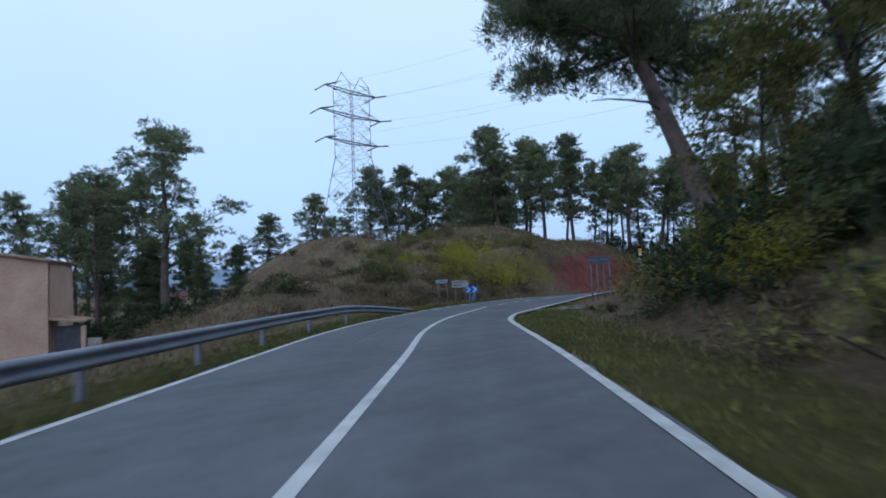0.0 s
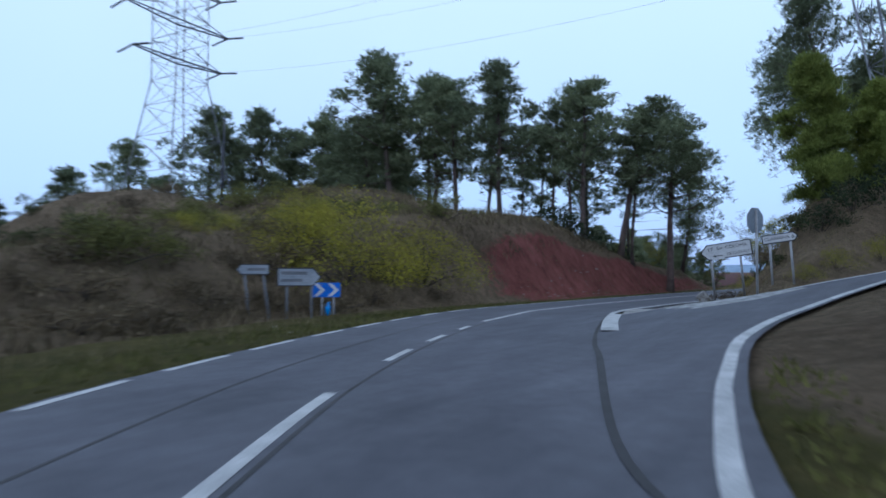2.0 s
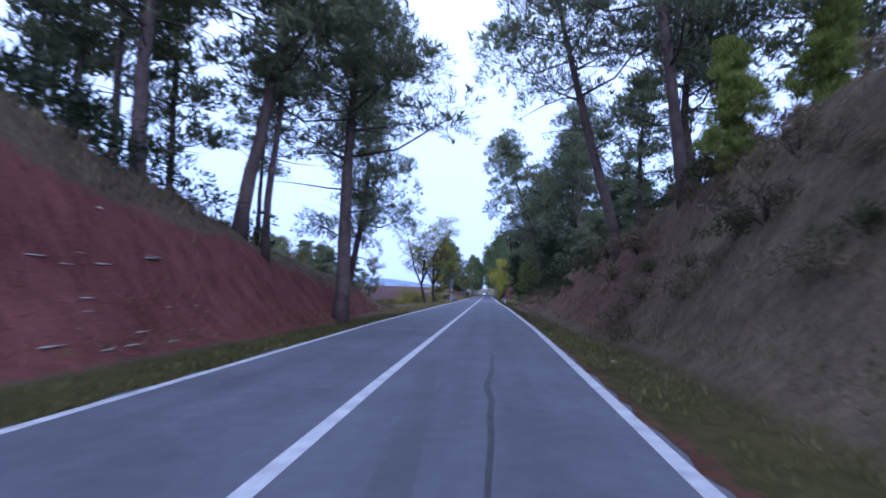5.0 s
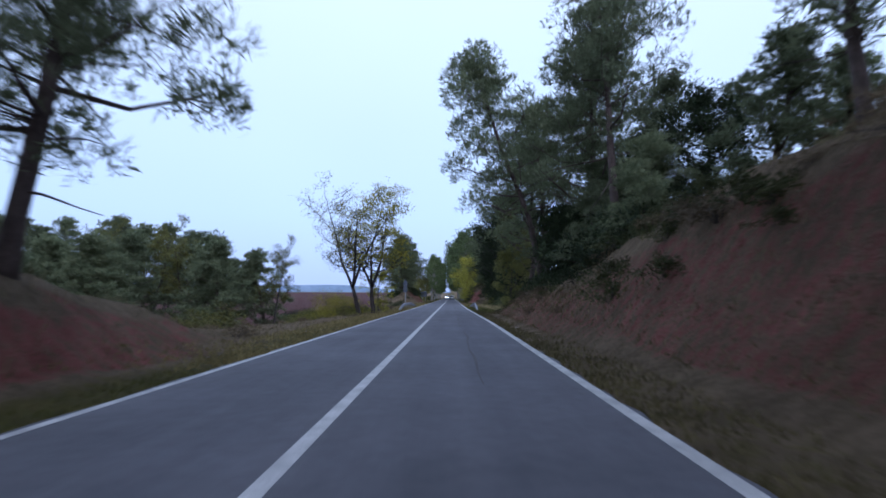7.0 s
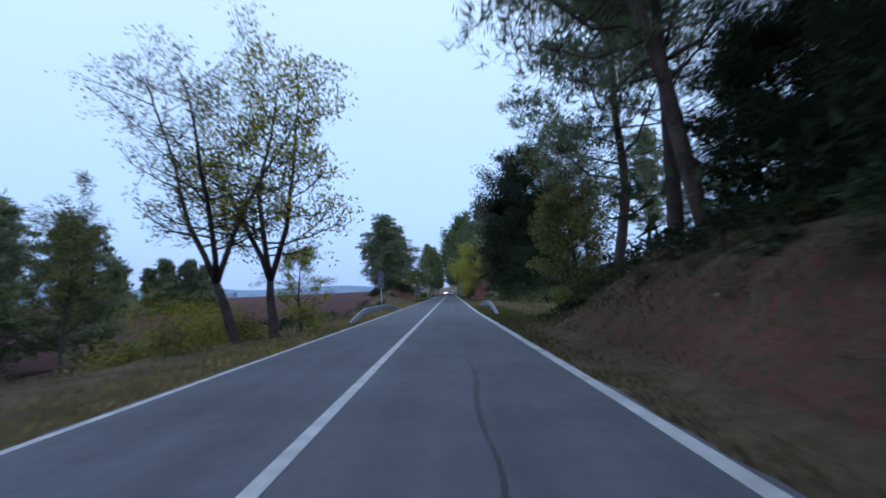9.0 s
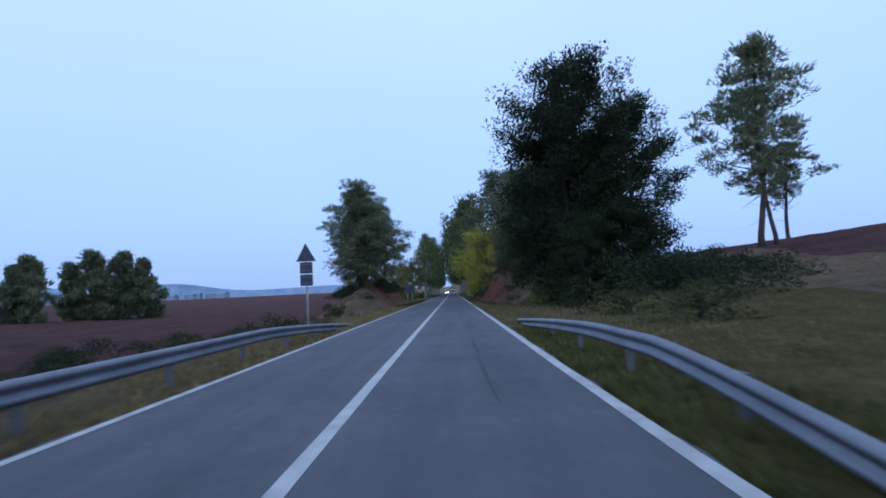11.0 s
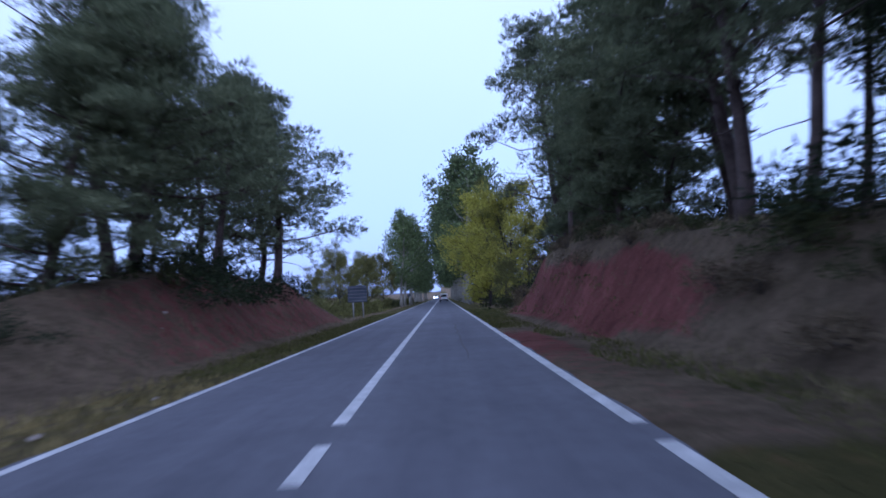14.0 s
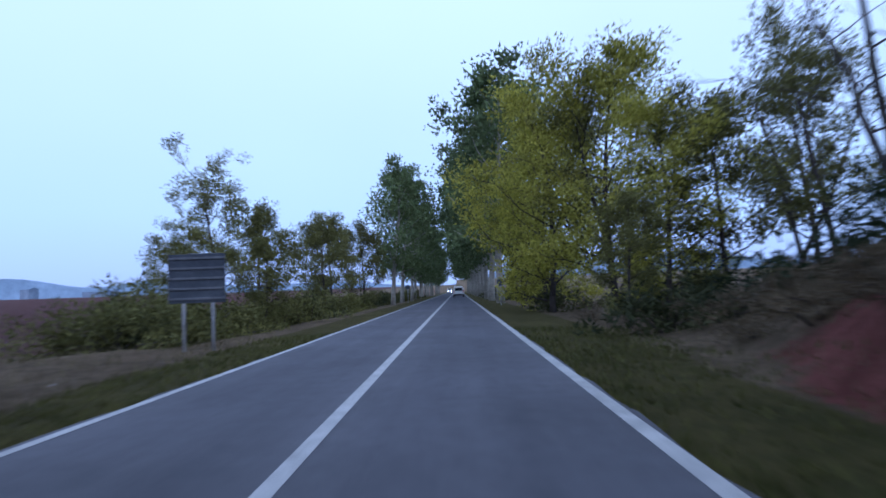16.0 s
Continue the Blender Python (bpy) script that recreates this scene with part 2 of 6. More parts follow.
def ground_mat():
    """Dry scrub ground, red earth on the cuttings, green verge and ploughed field, told by the attribute zone."""
    mat, n, l, b = shader("ground", 0.97, 0.05)
    at = n.new("ShaderNodeAttribute")
    at.attribute_name = "zone"
    sp = n.new("ShaderNodeSeparateColor")
    l.new(at.outputs["Color"], sp.inputs[0])
    n1, n2, n3 = noise_tex(n, l, 0.28, 6, 0.65), noise_tex(n, l, 2.6, 6, 0.7), noise_tex(n, l, 14, 4, 0.7)
    rill = noise_tex(n, l, 1.6, 5, 0.65, squash=(1, 1, 0.35))
    scrub = mix(n, l, 0.85, ramp(n, l, n1, [(0.3, (0.112, 0.086, 0.062)), (0.7, (0.225, 0.172, 0.126))]),
                ramp(n, l, n2, [(0.3, (0.55, 0.6, 0.5)), (0.7, (1.35, 1.3, 1.2))]), "MULTIPLY")
    red = mix(n, l, 0.9, ramp(n, l, n1, [(0.3, (0.15, 0.056, 0.048)), (0.7, (0.26, 0.102, 0.088))]),
              ramp(n, l, rill, [(0.25, (0.5, 0.5, 0.52)), (0.5, (1.0, 1.0, 1.0)), (0.8, (1.4, 1.45, 1.5))]), "MULTIPLY")
    green = mix(n, l, 0.85, ramp(n, l, n1, [(0.3, (0.068, 0.066, 0.026)), (0.7, (0.135, 0.12, 0.050))]),
                ramp(n, l, n2, [(0.3, (0.6, 0.65, 0.6)), (0.75, (1.3, 1.2, 1.1))]), "MULTIPLY")
    field = mix(n, l, 0.8, ramp(n, l, n1, [(0.3, (0.078, 0.043, 0.042)), (0.7, (0.125, 0.068, 0.062))]),
                ramp(n, l, n2, [(0.3, (0.7, 0.7, 0.72)), (0.7, (1.2, 1.2, 1.2))]), "MULTIPLY")

    def edge(sock):
        m1 = n.new("ShaderNodeMath")
        m1.operation = "MULTIPLY_ADD"
        l.new(n2, m1.inputs[0])
        m1.inputs[1].default_value = 0.9
        l.new(sock, m1.inputs[2])
        mr = n.new("ShaderNodeMapRange")
        mr.interpolation_type = "SMOOTHSTEP"
        mr.inputs["From Min"].default_value, mr.inputs["From Max"].default_value = 0.82, 1.08
        l.new(m1.outputs[0], mr.inputs["Value"])
        return mr.outputs[0]

    c = mix(n, l, edge(sp.outputs["Blue"]), scrub, field)
    c = mix(n, l, edge(sp.outputs["Green"]), c, green)
    c = mix(n, l, edge(sp.outputs["Red"]), c, red)
    c = mix(n, l, 0.6, c, ramp(n, l, n3, [(0.3, (0.6, 0.6, 0.6)), (0.7, (1.3, 1.3, 1.3))]), "MULTIPLY")
    l.new(c, b.inputs["Base Color"])
    hsum = n.new("ShaderNodeMath")
    hsum.operation = "ADD"
    l.new(rill, hsum.inputs[0])
    l.new(n3, hsum.inputs[1])
    bump(n, l, b, hsum.outputs[0], 1.0, 0.22)
    return mat


M_ASPHALT, M_GROUND = asphalt(), ground_mat()


# ---- mesh helpers ----
def mesh_of(name, verts, faces, mat, smooth=False):
    me = bpy.data.meshes.new(name)
    me.from_pydata([tuple(v) for v in verts], [], [tuple(f) for f in faces])
    if mat:
        me.materials.append(mat)
    if smooth:
        me.polygons.foreach_set("use_smooth", [True] * len(me.polygons))
    me.update()
    return me


def tri_mesh(name, pts, mat):
    """A mesh of loose triangles from an array (n, 3, 3)."""
    n = len(pts)
    me = bpy.data.meshes.new(name)
    me.vertices.add(n * 3)
    me.vertices.foreach_set("co", pts.reshape(-1).astype(np.float32))
    me.loops.add(n * 3)
    me.loops.foreach_set("vertex_index", np.arange(n * 3, dtype=np.int32))
    me.polygons.add(n)
    me.polygons.foreach_set("loop_start", np.arange(0, n * 3, 3, dtype=np.int32))
    me.materials.append(mat)
    me.update(calc_edges=True)
    return me


def part(name, me, parent=None, label="", m=None):
    """One mesh object under a thing or a part."""
    ob = new(name, me)
    if parent is not None:
        ob.parent = parent
    if m is not None:
        ob.matrix_basis = m
    return tagged(ob, label)


def thing(name, label, category, m=None, group="", kind="", me=None):
    ob = new(name, me)
    if m is not None:
        ob.matrix_basis = m
    return tagged(ob, label, category, group, kind)


def from_bm(name, bm, mat, smooth=False):
    me = bpy.data.meshes.new(name)
    bm.normal_update()
    bm.to_mesh(me)
    bm.free()
    me.materials.append(mat)
    if smooth:
        me.polygons.foreach_set("use_smooth", [True] * len(me.polygons))
    return me


def box(name, size, at_, mat, bev=0.01, rot=None):
    bm = bmesh.new()
    bmesh.ops.create_cube(bm, size=1.0)
    bmesh.ops.scale(bm, vec=size, verts=bm.verts)
    if bev:
        bmesh.ops.bevel(bm, geom=bm.edges[:], offset=bev, segments=2, affect="EDGES", profile=0.6)
    if rot is not None:
        bmesh.ops.transform(bm, matrix=rot, verts=bm.verts)
    bmesh.ops.translate(bm, vec=at_, verts=bm.verts)
    return from_bm(name, bm, mat)


def plate(name, outline, thick, mat, bev=0.004):
    """A flat plate in the xz plane with its face towards -y."""
    bm = bmesh.new()
    vs = [bm.verts.new((x, 0, z)) for x, z in outline]
    face = bm.faces.new(vs)
    ext = bmesh.ops.extrude_face_region(bm, geom=[face])
    bmesh.ops.translate(bm, vec=(0, thick, 0), verts=[v for v in ext["geom"] if isinstance(v, bmesh.types.BMVert)])
    bmesh.ops.recalc_face_normals(bm, faces=bm.faces)
    if bev:
        bmesh.ops.bevel(bm, geom=bm.edges[:], offset=bev, segments=1, affect="EDGES")
    return from_bm(name, bm, mat)


def tube_arrays(path, radii, sides=7):
    """Verts and faces of a tapered tube along a path."""
    path = [Vector(p) for p in path]
    verts, faces = [], []
    ref = Vector((0.31, 0.95, 0.05))
    for i, p in enumerate(path):
        d = (path[min(i + 1, len(path) - 1)] - path[max(i - 1, 0)]).normalized()
        a = d.cross(ref)
        if a.length < 0.05:
            a = d.cross(Vector((1, 0, 0)))
        a.normalize()
        b = d.cross(a)
        for k in range(sides):
            w = 2 * math.pi * k / sides
            verts.append(p + (a * math.cos(w) + b * math.sin(w)) * radii[i])
    for i in range(len(path) - 1):
        for k in range(sides):
            k2 = (k + 1) % sides
            faces.append((i * sides + k, i * sides + k2, (i + 1) * sides + k2, (i + 1) * sides + k))
    faces.append(tuple(reversed(range(sides))))
    faces.append(tuple(range((len(path) - 1) * sides, len(path) * sides)))
    return verts, faces


def tubes(name, specs, mat, sides=7, smooth=True):
    V, F = [], []
    for path, radii, *s in specs:
        v, f = tube_arrays(path, radii, s[0] if s else sides)
        F += [tuple(i + len(V) for i in q) for q in f]
        V += v
    return mesh_of(name, V, F, mat, smooth)


def smooth(x):
    x = np.clip(x, 0, 1)
    return x * x * (3 - 2 * x)


# ---- plan of the road ----
BEND = [(75.7, -95.0), (47.9, -66.2), (27.06, -44.6), (21.6, -38.95), (16.9, -34.2), (12.9, -29.45), (9.95, -25.1), (7.2, -20.9),
        (5.05, -16.75), (3.9, -14.1), (2.9, -11.6), (1.9, -8.9), (1.1, -6.2), (0.55, -3.5), (0.25, -0.5), (0.1, 3.0), (0.03, 8.0), (0.0, 14.0)]


def spline(points, step):
    """A smooth line through the points, in even steps."""
    P = np.array(points, float)
    P = np.vstack([2 * P[0] - P[1], P, 2 * P[-1] - P[-2]])
    out = []
    for i in range(1, len(P) - 2):
        n = max(2, int(np.linalg.norm(P[i + 1] - P[i]) / step * 2))
        u = np.linspace(0, 1, n, endpoint=False)[:, None]
        a, b, c, d = P[i - 1:i + 3]
        out.append(0.5 * (2 * b + (c - a) * u + (2 * a - 5 * b + 4 * c - d) * u ** 2 + (3 * b - a - 3 * c + d) * u ** 3))
    out.append(P[-2][None])
    Q = np.vstack(out)
    acc = np.r_[0, np.cumsum(np.linalg.norm(np.diff(Q, axis=0), axis=1))]
    s = np.linspace(0, acc[-1], max(2, int(acc[-1] / step) + 1))
    return np.stack([np.interp(s, acc, Q[:, k]) for k in range(Q.shape[1])], 1)


bend = spline(BEND, 0.5)
straight = np.stack([np.zeros(470), np.r_[np.linspace(14.6, 260, 330), np.linspace(262, 900, 140)]], 1)
CL = np.vstack([bend, straight])
CS = np.r_[0, np.cumsum(np.linalg.norm(np.diff(CL, axis=0), axis=1))]
CS += 14.0 - CS[len(bend) - 1]
TAN = np.gradient(CL, axis=0)
TAN /= np.linalg.norm(TAN, axis=1)[:, None]
NOR = np.stack([TAN[:, 1], -TAN[:, 0]], 1)      # to the right


def wl(s):
    """Centre line to the edge line on its left, and to its right."""
    return np.interp(s, [-45, -30, -15, 0, 12, 30, 65, 100], [3.25, 2.9, 2.75, 2.55, 2.6, 2.9, 2.92, 2.8])


def wr(s):
    return np.interp(s, [-60, -47, -40, -35, -31, -12, 0, 5, 15, 30, 65, 100], [3.05, 2.95, 2.85, 2.6, 2.5, 2.6, 3.0, 3.05, 3.25, 3.42, 3.42, 3.05])


def el(s):
    return wl(s) + 0.12


def er(s):
    return wr(s) + 0.13


def on_road(s, d, z=0.0):
    """The place at the length s along the centre line, d to its right."""
    x, y = np.interp(s, CS, CL[:, 0]), np.interp(s, CS, CL[:, 1])
    nx, ny = np.interp(s, CS, NOR[:, 0]), np.interp(s, CS, NOR[:, 1])
    return (float(x + nx * d), float(y + ny * d), z)


def project(x, y):
    """Length along the road and distance to its right, for arrays."""
    s, d = np.empty(len(x)), np.empty(len(x))
    for i in range(0, len(x), 4000):
        p = np.stack([x[i:i + 4000], y[i:i + 4000]], 1)
        k = ((p[:, None, :] - CL[None]) ** 2).sum(-1).argmin(1)
        off = p - CL[k]
        s[i:i + 4000] = CS[k] + (off * TAN[k]).sum(1)
        along = (off * TAN[k]).sum(1)
        lat = (off * NOR[k]).sum(1)
        d[i:i + 4000] = np.sign(lat) * np.hypot(lat, np.maximum(0, np.abs(along) - 2.0))
    return s, d


NEAR_EDGE = spline([(13.9, -26.0), (13.0, -24.3), (12.05, -22.0), (11.1, -18.5), (10.6, -14.5), (11.15, -10.0), (13.6, -3.5), (18.0, 4.0), (26.0, 15.0), (38.0, 29.0)], 1.0)
FAR_EDGE = spline([(2.2, -9.2), (4.2, -5.6), (5.3, -5.15), (6.8, -4.4), (8.6, -3.3), (11.1, 0.2), (15.0, 7.0), (22.5, 18.0), (34.0, 33.0)], 1.0)


def side_height(x, y):
    """The side road climbs away from the main road."""
    x, y = np.atleast_1d(x), np.atleast_1d(y)
    s, d = project(x, y)
    return np.interp(d, [3.0, 4.2, 5.3, 7.6, 10, 12, 20, 40], [0, 0.15, 0.37, 0.70, 1.2, 1.6, 2.8, 5.0])


# side of the road by length: width of the verge, run and rise of the slope behind it
RIGHT = np.array([(-120, 3.0, 4.0, 3.6), (-52, 3.0, 4.5, 3.4), (-40, 3.2, 5.0, 2.6), (-33, 3.0, 5.0, 2.0), (-22, 1.8, 4.6, 1.25), (-10, 2.0, 5.0, 0.8), (-3, 2.2, 4.0, 1.4), (2, 2.4, 4.6, 2.8),
                  (7, 1.7, 4.8, 5.2), (13, 1.5, 4.7, 6.2), (26, 1.5, 4.7, 6.3), (38, 1.5, 4.3, 5.4), (52, 1.3, 4.2, 4.1), (60, 1.0, 3.6, 2.8), (66, 0.8, 3.3, 2.3), (74, 0.8, 3.3, 2.2), (81, 1.0, 3.6, 1.9), (87, 1.6, 5.0, 0.7)])
RIGHT_B = np.array([(92, 2.4, 6.0, -0.5), (106, 3.0, 9.0, 0.0), (118, 4.5, 8.0, 0.6), (130, 5.5, 4.0, 0.9), (142, 5.5, 3.6, 1.6), (151, 4.0, 3.4, 2.3), (160, 2.6, 2.8, 2.6), (167, 2.2, 2.7, 3.1), (175, 2.0, 2.6, 3.8),
                    (182, 2.0, 2.6, 3.9), (187, 2.1, 2.8, 3.1), (191, 2.3, 3.2, 2.3), (195, 2.6, 3.6, 1.3), (202, 3.0, 4.0, 0.2), (230, 3.0, 5.0, -0.2), (950, 3.0, 5.0, -0.2)])
RIGHT = np.vstack([RIGHT, RIGHT_B])
LEFT = np.array([(-120, 1.6, 6.0, -3.0), (-45, 1.6, 6.0, -3.0), (-34, 1.8, 6.0, -1.4), (-26, 4.2, 7.0, 0.3), (-18, 5.0, 7.0, 1.8), (-8, 4.4, 6.0, 3.2), (2, 2.2, 4.6, 4.9),
                 (12, 1.6, 4.2, 5.5), (20, 1.5, 3.8, 4.4), (27, 1.4, 3.2, 3.1), (33, 1.0, 2.6, 2.3), (40, 1.0, 2.4, 2.1), (45, 1.3, 2.7, 1.5), (50, 1.8, 3.5, 0.7), (56, 2.4, 5.0, 0.0)])
LEFT_B = np.array([(66, 3.0, 7.0, -0.8), (100, 2.0, 6.0, -1.4), (140, 2.6, 6.0, -1.2), (151, 2.4, 5.0, -0.9), (157, 2.1, 3.8, 0.9), (162, 1.9, 3.6, 2.2), (167, 1.9, 3.8, 2.9), (184, 1.9, 3.8, 2.9), (190, 2.0, 3.6, 1.8),
                   (195, 2.4, 4.0, 0.2), (215, 2.4, 5.0, -0.7), (950, 2.4, 5.0, -0.7)])
LEFT = np.vstack([LEFT, LEFT_B])


def bumpy(x, y, f, seed):
    """Cheap smooth noise in -1..1 for arrays."""
    r = np.random.RandomState(seed)
    out = 0
    for k in range(5):
        a, ph = r.uniform(0, 2 * np.pi), r.uniform(0, 2 * np.pi)
        g = f * r.uniform(0.6, 1.7)
        out = out + np.sin((x * np.cos(a) + y * np.sin(a)) * g + ph + 1.3 * np.sin((x * np.sin(a) - y * np.cos(a)) * g * 0.7 + ph * 2))
    return out / 5


def land_left(x, y):
    """The lie of the land away from the road, on the side of the hill and the fields."""
    far = np.hypot(x + 5, np.maximum(0, np.abs(y - 60) - 60))
    base = np.interp(y, [-80, -20, 15, 60, 140, 250], [-4.5, -4.0, -2.5, -2.2, -1.8, -1.4])
    base = base + 0.012 * np.maximum(0, far - 70) * np.clip(1.2 - far / 2500, 0.2, 1)
    hill = 10.0 * np.exp(-(((x + 22) / 21) ** 2 + ((y - 13) / 19) ** 2) ** 1.15)
    knoll = 8.0 * np.exp(-(((x + 47) / 22) ** 2 + ((y - 13) / 17) ** 2))
    spur = 9.3 * np.exp(-(((x + 38) / 24) ** 2 + ((y + 3) / 11) ** 2))
    knoll = np.maximum(knoll, spur)
    mound = 2.4 * np.exp(-(((x + 8) / 4.2) ** 2 + ((y - 170) / 18) ** 4))
    return base + np.maximum(hill, knoll) + 0.4 * np.minimum(hill, knoll) + mound


def land_right(x, y):
    base = np.interp(y, [-60, -20, 5, 20, 60, 78, 90, 130, 150, 185, 197, 260], [5.0, 3.0, 6.5, 8.0, 7.0, 3.4, 1.2, 1.6, 3.6, 4.2, 0.6, -0.3])
    far = np.maximum(0, np.hypot(x - 15, np.maximum(0, np.abs(y - 60) - 130)) - 45)
    return base + 0.02 * far * np.clip(1.2 - far / 2500, 0.2, 1) + np.interp(y, [95, 112, 230, 300], [0, 1, 1, 0]) * np.clip((x - 26) * 0.10, 0, 7.0)


def ground_height(x, y, zones=False):
    x, y = np.atleast_1d(np.asarray(x, float)), np.atleast_1d(np.asarray(y, float))
    s, d = project(x, y)
    right = d > 0
    e = np.where(right, d - er(s), -d - el(s))
    tab = lambda k: np.where(right, np.interp(s, RIGHT[:, 0], RIGHT[:, k]), np.interp(s, LEFT[:, 0], LEFT[:, k]))
    verge, run, rise = tab(1), tab(2), tab(3)
    wob = bumpy(x, y, 0.35, 3)
    verge = np.maximum(0.6, verge + 0.35 * wob)
    u = (e - verge) / run
    near = -0.05 - 0.06 * np.clip(e / np.maximum(verge, 0.5), 0, 1) + rise * smooth(u)
    land = np.where(right, land_right(x, y), land_left(x, y))
    w = smooth((e - verge - run * 0.85) / np.where(right, 16.0, np.interp(s, [130, 146, 195, 205], [16.0, 5.0, 5.0, 16.0])))
    z = near * (1 - w) + land * w
    rough = smooth((e - verge * 0.8) / 2.5)
    z = z + rough * (0.22 * bumpy(x, y, 0.9, 5) + 0.10 * bumpy(x, y, 2.3, 7) + 0.35 * w * bumpy(x, y, 0.22, 9))
    # the side road and its mouth
    nx = np.interp(y, NEAR_EDGE[:, 1], NEAR_EDGE[:, 0])
    fx = np.interp(y, FAR_EDGE[:, 1], FAR_EDGE[:, 0])
    outside = np.where(y > -25.4, np.maximum(np.maximum(x - nx, fx - x), np.maximum(-25.4 - y, y - 32)), 99)
    flat = np.where(right, side_height(x, y), 0) - 0.06
    z = np.where(right, z * smooth(outside / 2.4) + flat * (1 - smooth(outside / 2.4)), z)
    z = np.where((outside < 0.3) & right, flat - 0.04, z)
    z = np.where(right & (x > 3.3) & (x < 6.8) & (y > -5.3) & (y < 1.2), np.minimum(z, -0.03), z)
    z = np.where(e < 0, -0.05 - 0.1 * smooth(-e / 0.4), z)
    if not zones:
        return z
    steep = (u > 0.02) & (u < 1.02)
    redL = np.interp(s + 1.5 * wob, [1, 8, 30, 38, 56, 64, 156, 164, 188, 195], [0, 1, 1, 0.62, 0.35, 0, 0, 0.5, 0.55, 0])
    redR = np.interp(s, [-42, -37, -30, -25, 3, 8, 20, 30, 80, 88, 157, 164, 190, 198], [0, 0.34, 0.34, 0, 0, 0.28, 0.30, 0.50, 0.46, 0, 0, 0.95, 0.9, 0])
    band = smooth(u * 8 + 0.2) * (1 - smooth((u - np.where(right, 0.66, np.where(s > 140, 0.85, 0.60)) - 0.1 * wob) * 6))
    R = np.where(right, redR, redL) * band * (rise > 0.5)
    dirt = np.where(right, np.interp(s, [-2, 2, 22, 28, 146, 152, 158, 163, 168, 174], [0, 0.5, 0.5, 0, 0, 0.34, 0.4, 0.6, 0.6, 0]), 0)
    R = np.maximum(R, dirt * (1 - smooth((e - np.where(s > 100, 1.5, 0.55) - 0.25 * wob) / 0.3)))
    G = (1 - smooth((e - verge * 0.75) / 1.2)) * np.where(right, np.interp(s, [140, 150, 180, 188], [1, 0.35, 0.4, 1]), 0.8) * np.interp(s, [-60, 55, 62, 950], [1, 1, 0.8, 0.9])
    G = G * np.where(right, np.interp(s, [22, 34, 50, 56, 84, 96], [1, 0.45, 0.45, 0.2, 0.2, 1]), np.interp(s, [36, 44, 150, 170], [1, 0.75, 0.75, 1]))
    G = np.maximum(G, np.where(right & (s > 86) & (s < 152) & (e < 14), 0.75, 0))
    B = np.where(~right & (s > 62) & (x < -11) & (s < 800), smooth((-x - 11) / 5), 0) * (1 - smooth((z - 0.3) / 0.6) * (x > -40))
    B = np.maximum(B, np.where(right & (s > 90) & (s < 260), smooth((x - 27 - 0.8 * wob) / 2.5), 0))
    return z, np.stack([R, G, B, np.ones_like(R)], 1)


def ground_at(x, y):
    return float(ground_height(x, y)[0])


# ---- ground and roads ----
def build_ground():
    xs = np.r_[-2600, -1800, -1200, -800, -520, -360, -260, np.arange(-200, -70, 8), np.arange(-70, -40, 2.0), np.arange(-40, 34, 0.75), np.arange(34, 60, 2.0), np.arange(60, 130, 8), 180, 260, 360, 520, 800, 1200, 1800, 2600]
    ys = np.r_[-1500, -900, -500, -300, -200, np.arange(-140, -66, 6), np.arange(-66, 212, 0.75), np.arange(212, 300, 3), np.arange(300, 620, 20), 700, 850, 1050, 1400, 1900, 2600]
    X, Y = np.meshgrid(xs, ys)
    x, y = X.ravel(), Y.ravel()
    z, zone = ground_height(x, y, True)
    nx, ny = len(xs), len(ys)
    i = (np.arange(ny - 1)[:, None] * nx + np.arange(nx - 1)[None]).ravel()
    F = np.stack([i, i + 1, i + 1 + nx, i + nx], 1)
    me = mesh_of("ground", np.stack([x, y, z], 1).tolist(), F.tolist(), M_GROUND, True)
    a = me.color_attributes.new("zone", "FLOAT_COLOR", "POINT")
    a.data.foreach_set("color", zone.astype(np.float32).ravel())
    thing("ground", "dry scrub ground with red earth cuttings and ploughed field", "ground", kind="structure", me=me)


build_ground()


def ribbon(name, edge_a, edge_b, z, mat, skirt=0.0):
    """A strip between two lines of as many points."""
    za = np.broadcast_to(z, len(edge_a))
    V = [(*p, h) for p, h in zip(edge_a, za)] + [(*p, h) for p, h in zip(edge_b, za)]
    n = len(edge_a)
    F = [(i, n + i, n + i + 1, i + 1) for i in range(n - 1)]
    if skirt:
        V += [(*p, h - skirt) for p, h in zip(edge_a, za)] + [(*p, h - skirt) for p, h in zip(edge_b, za)]
        F += [(2 * n + i, i, i + 1, 2 * n + i + 1) for i in range(n - 1)] + [(n + i, 3 * n + i, 3 * n + i + 1, n + i + 1) for i in range(n - 1)]
    me = mesh_of(name, V, F, mat)
    bm = bmesh.new()
    bm.from_mesh(me)
    bmesh.ops.recalc_face_normals(bm, faces=bm.faces)
    if sum(f.normal.z for f in bm.faces) < 0:
        bmesh.ops.reverse_faces(bm, faces=bm.faces)
    bm.to_mesh(me)
    bm.free()
    return me


def s_of(x, y):
    return float(project(np.array([x]), np.array([y]))[0][0])


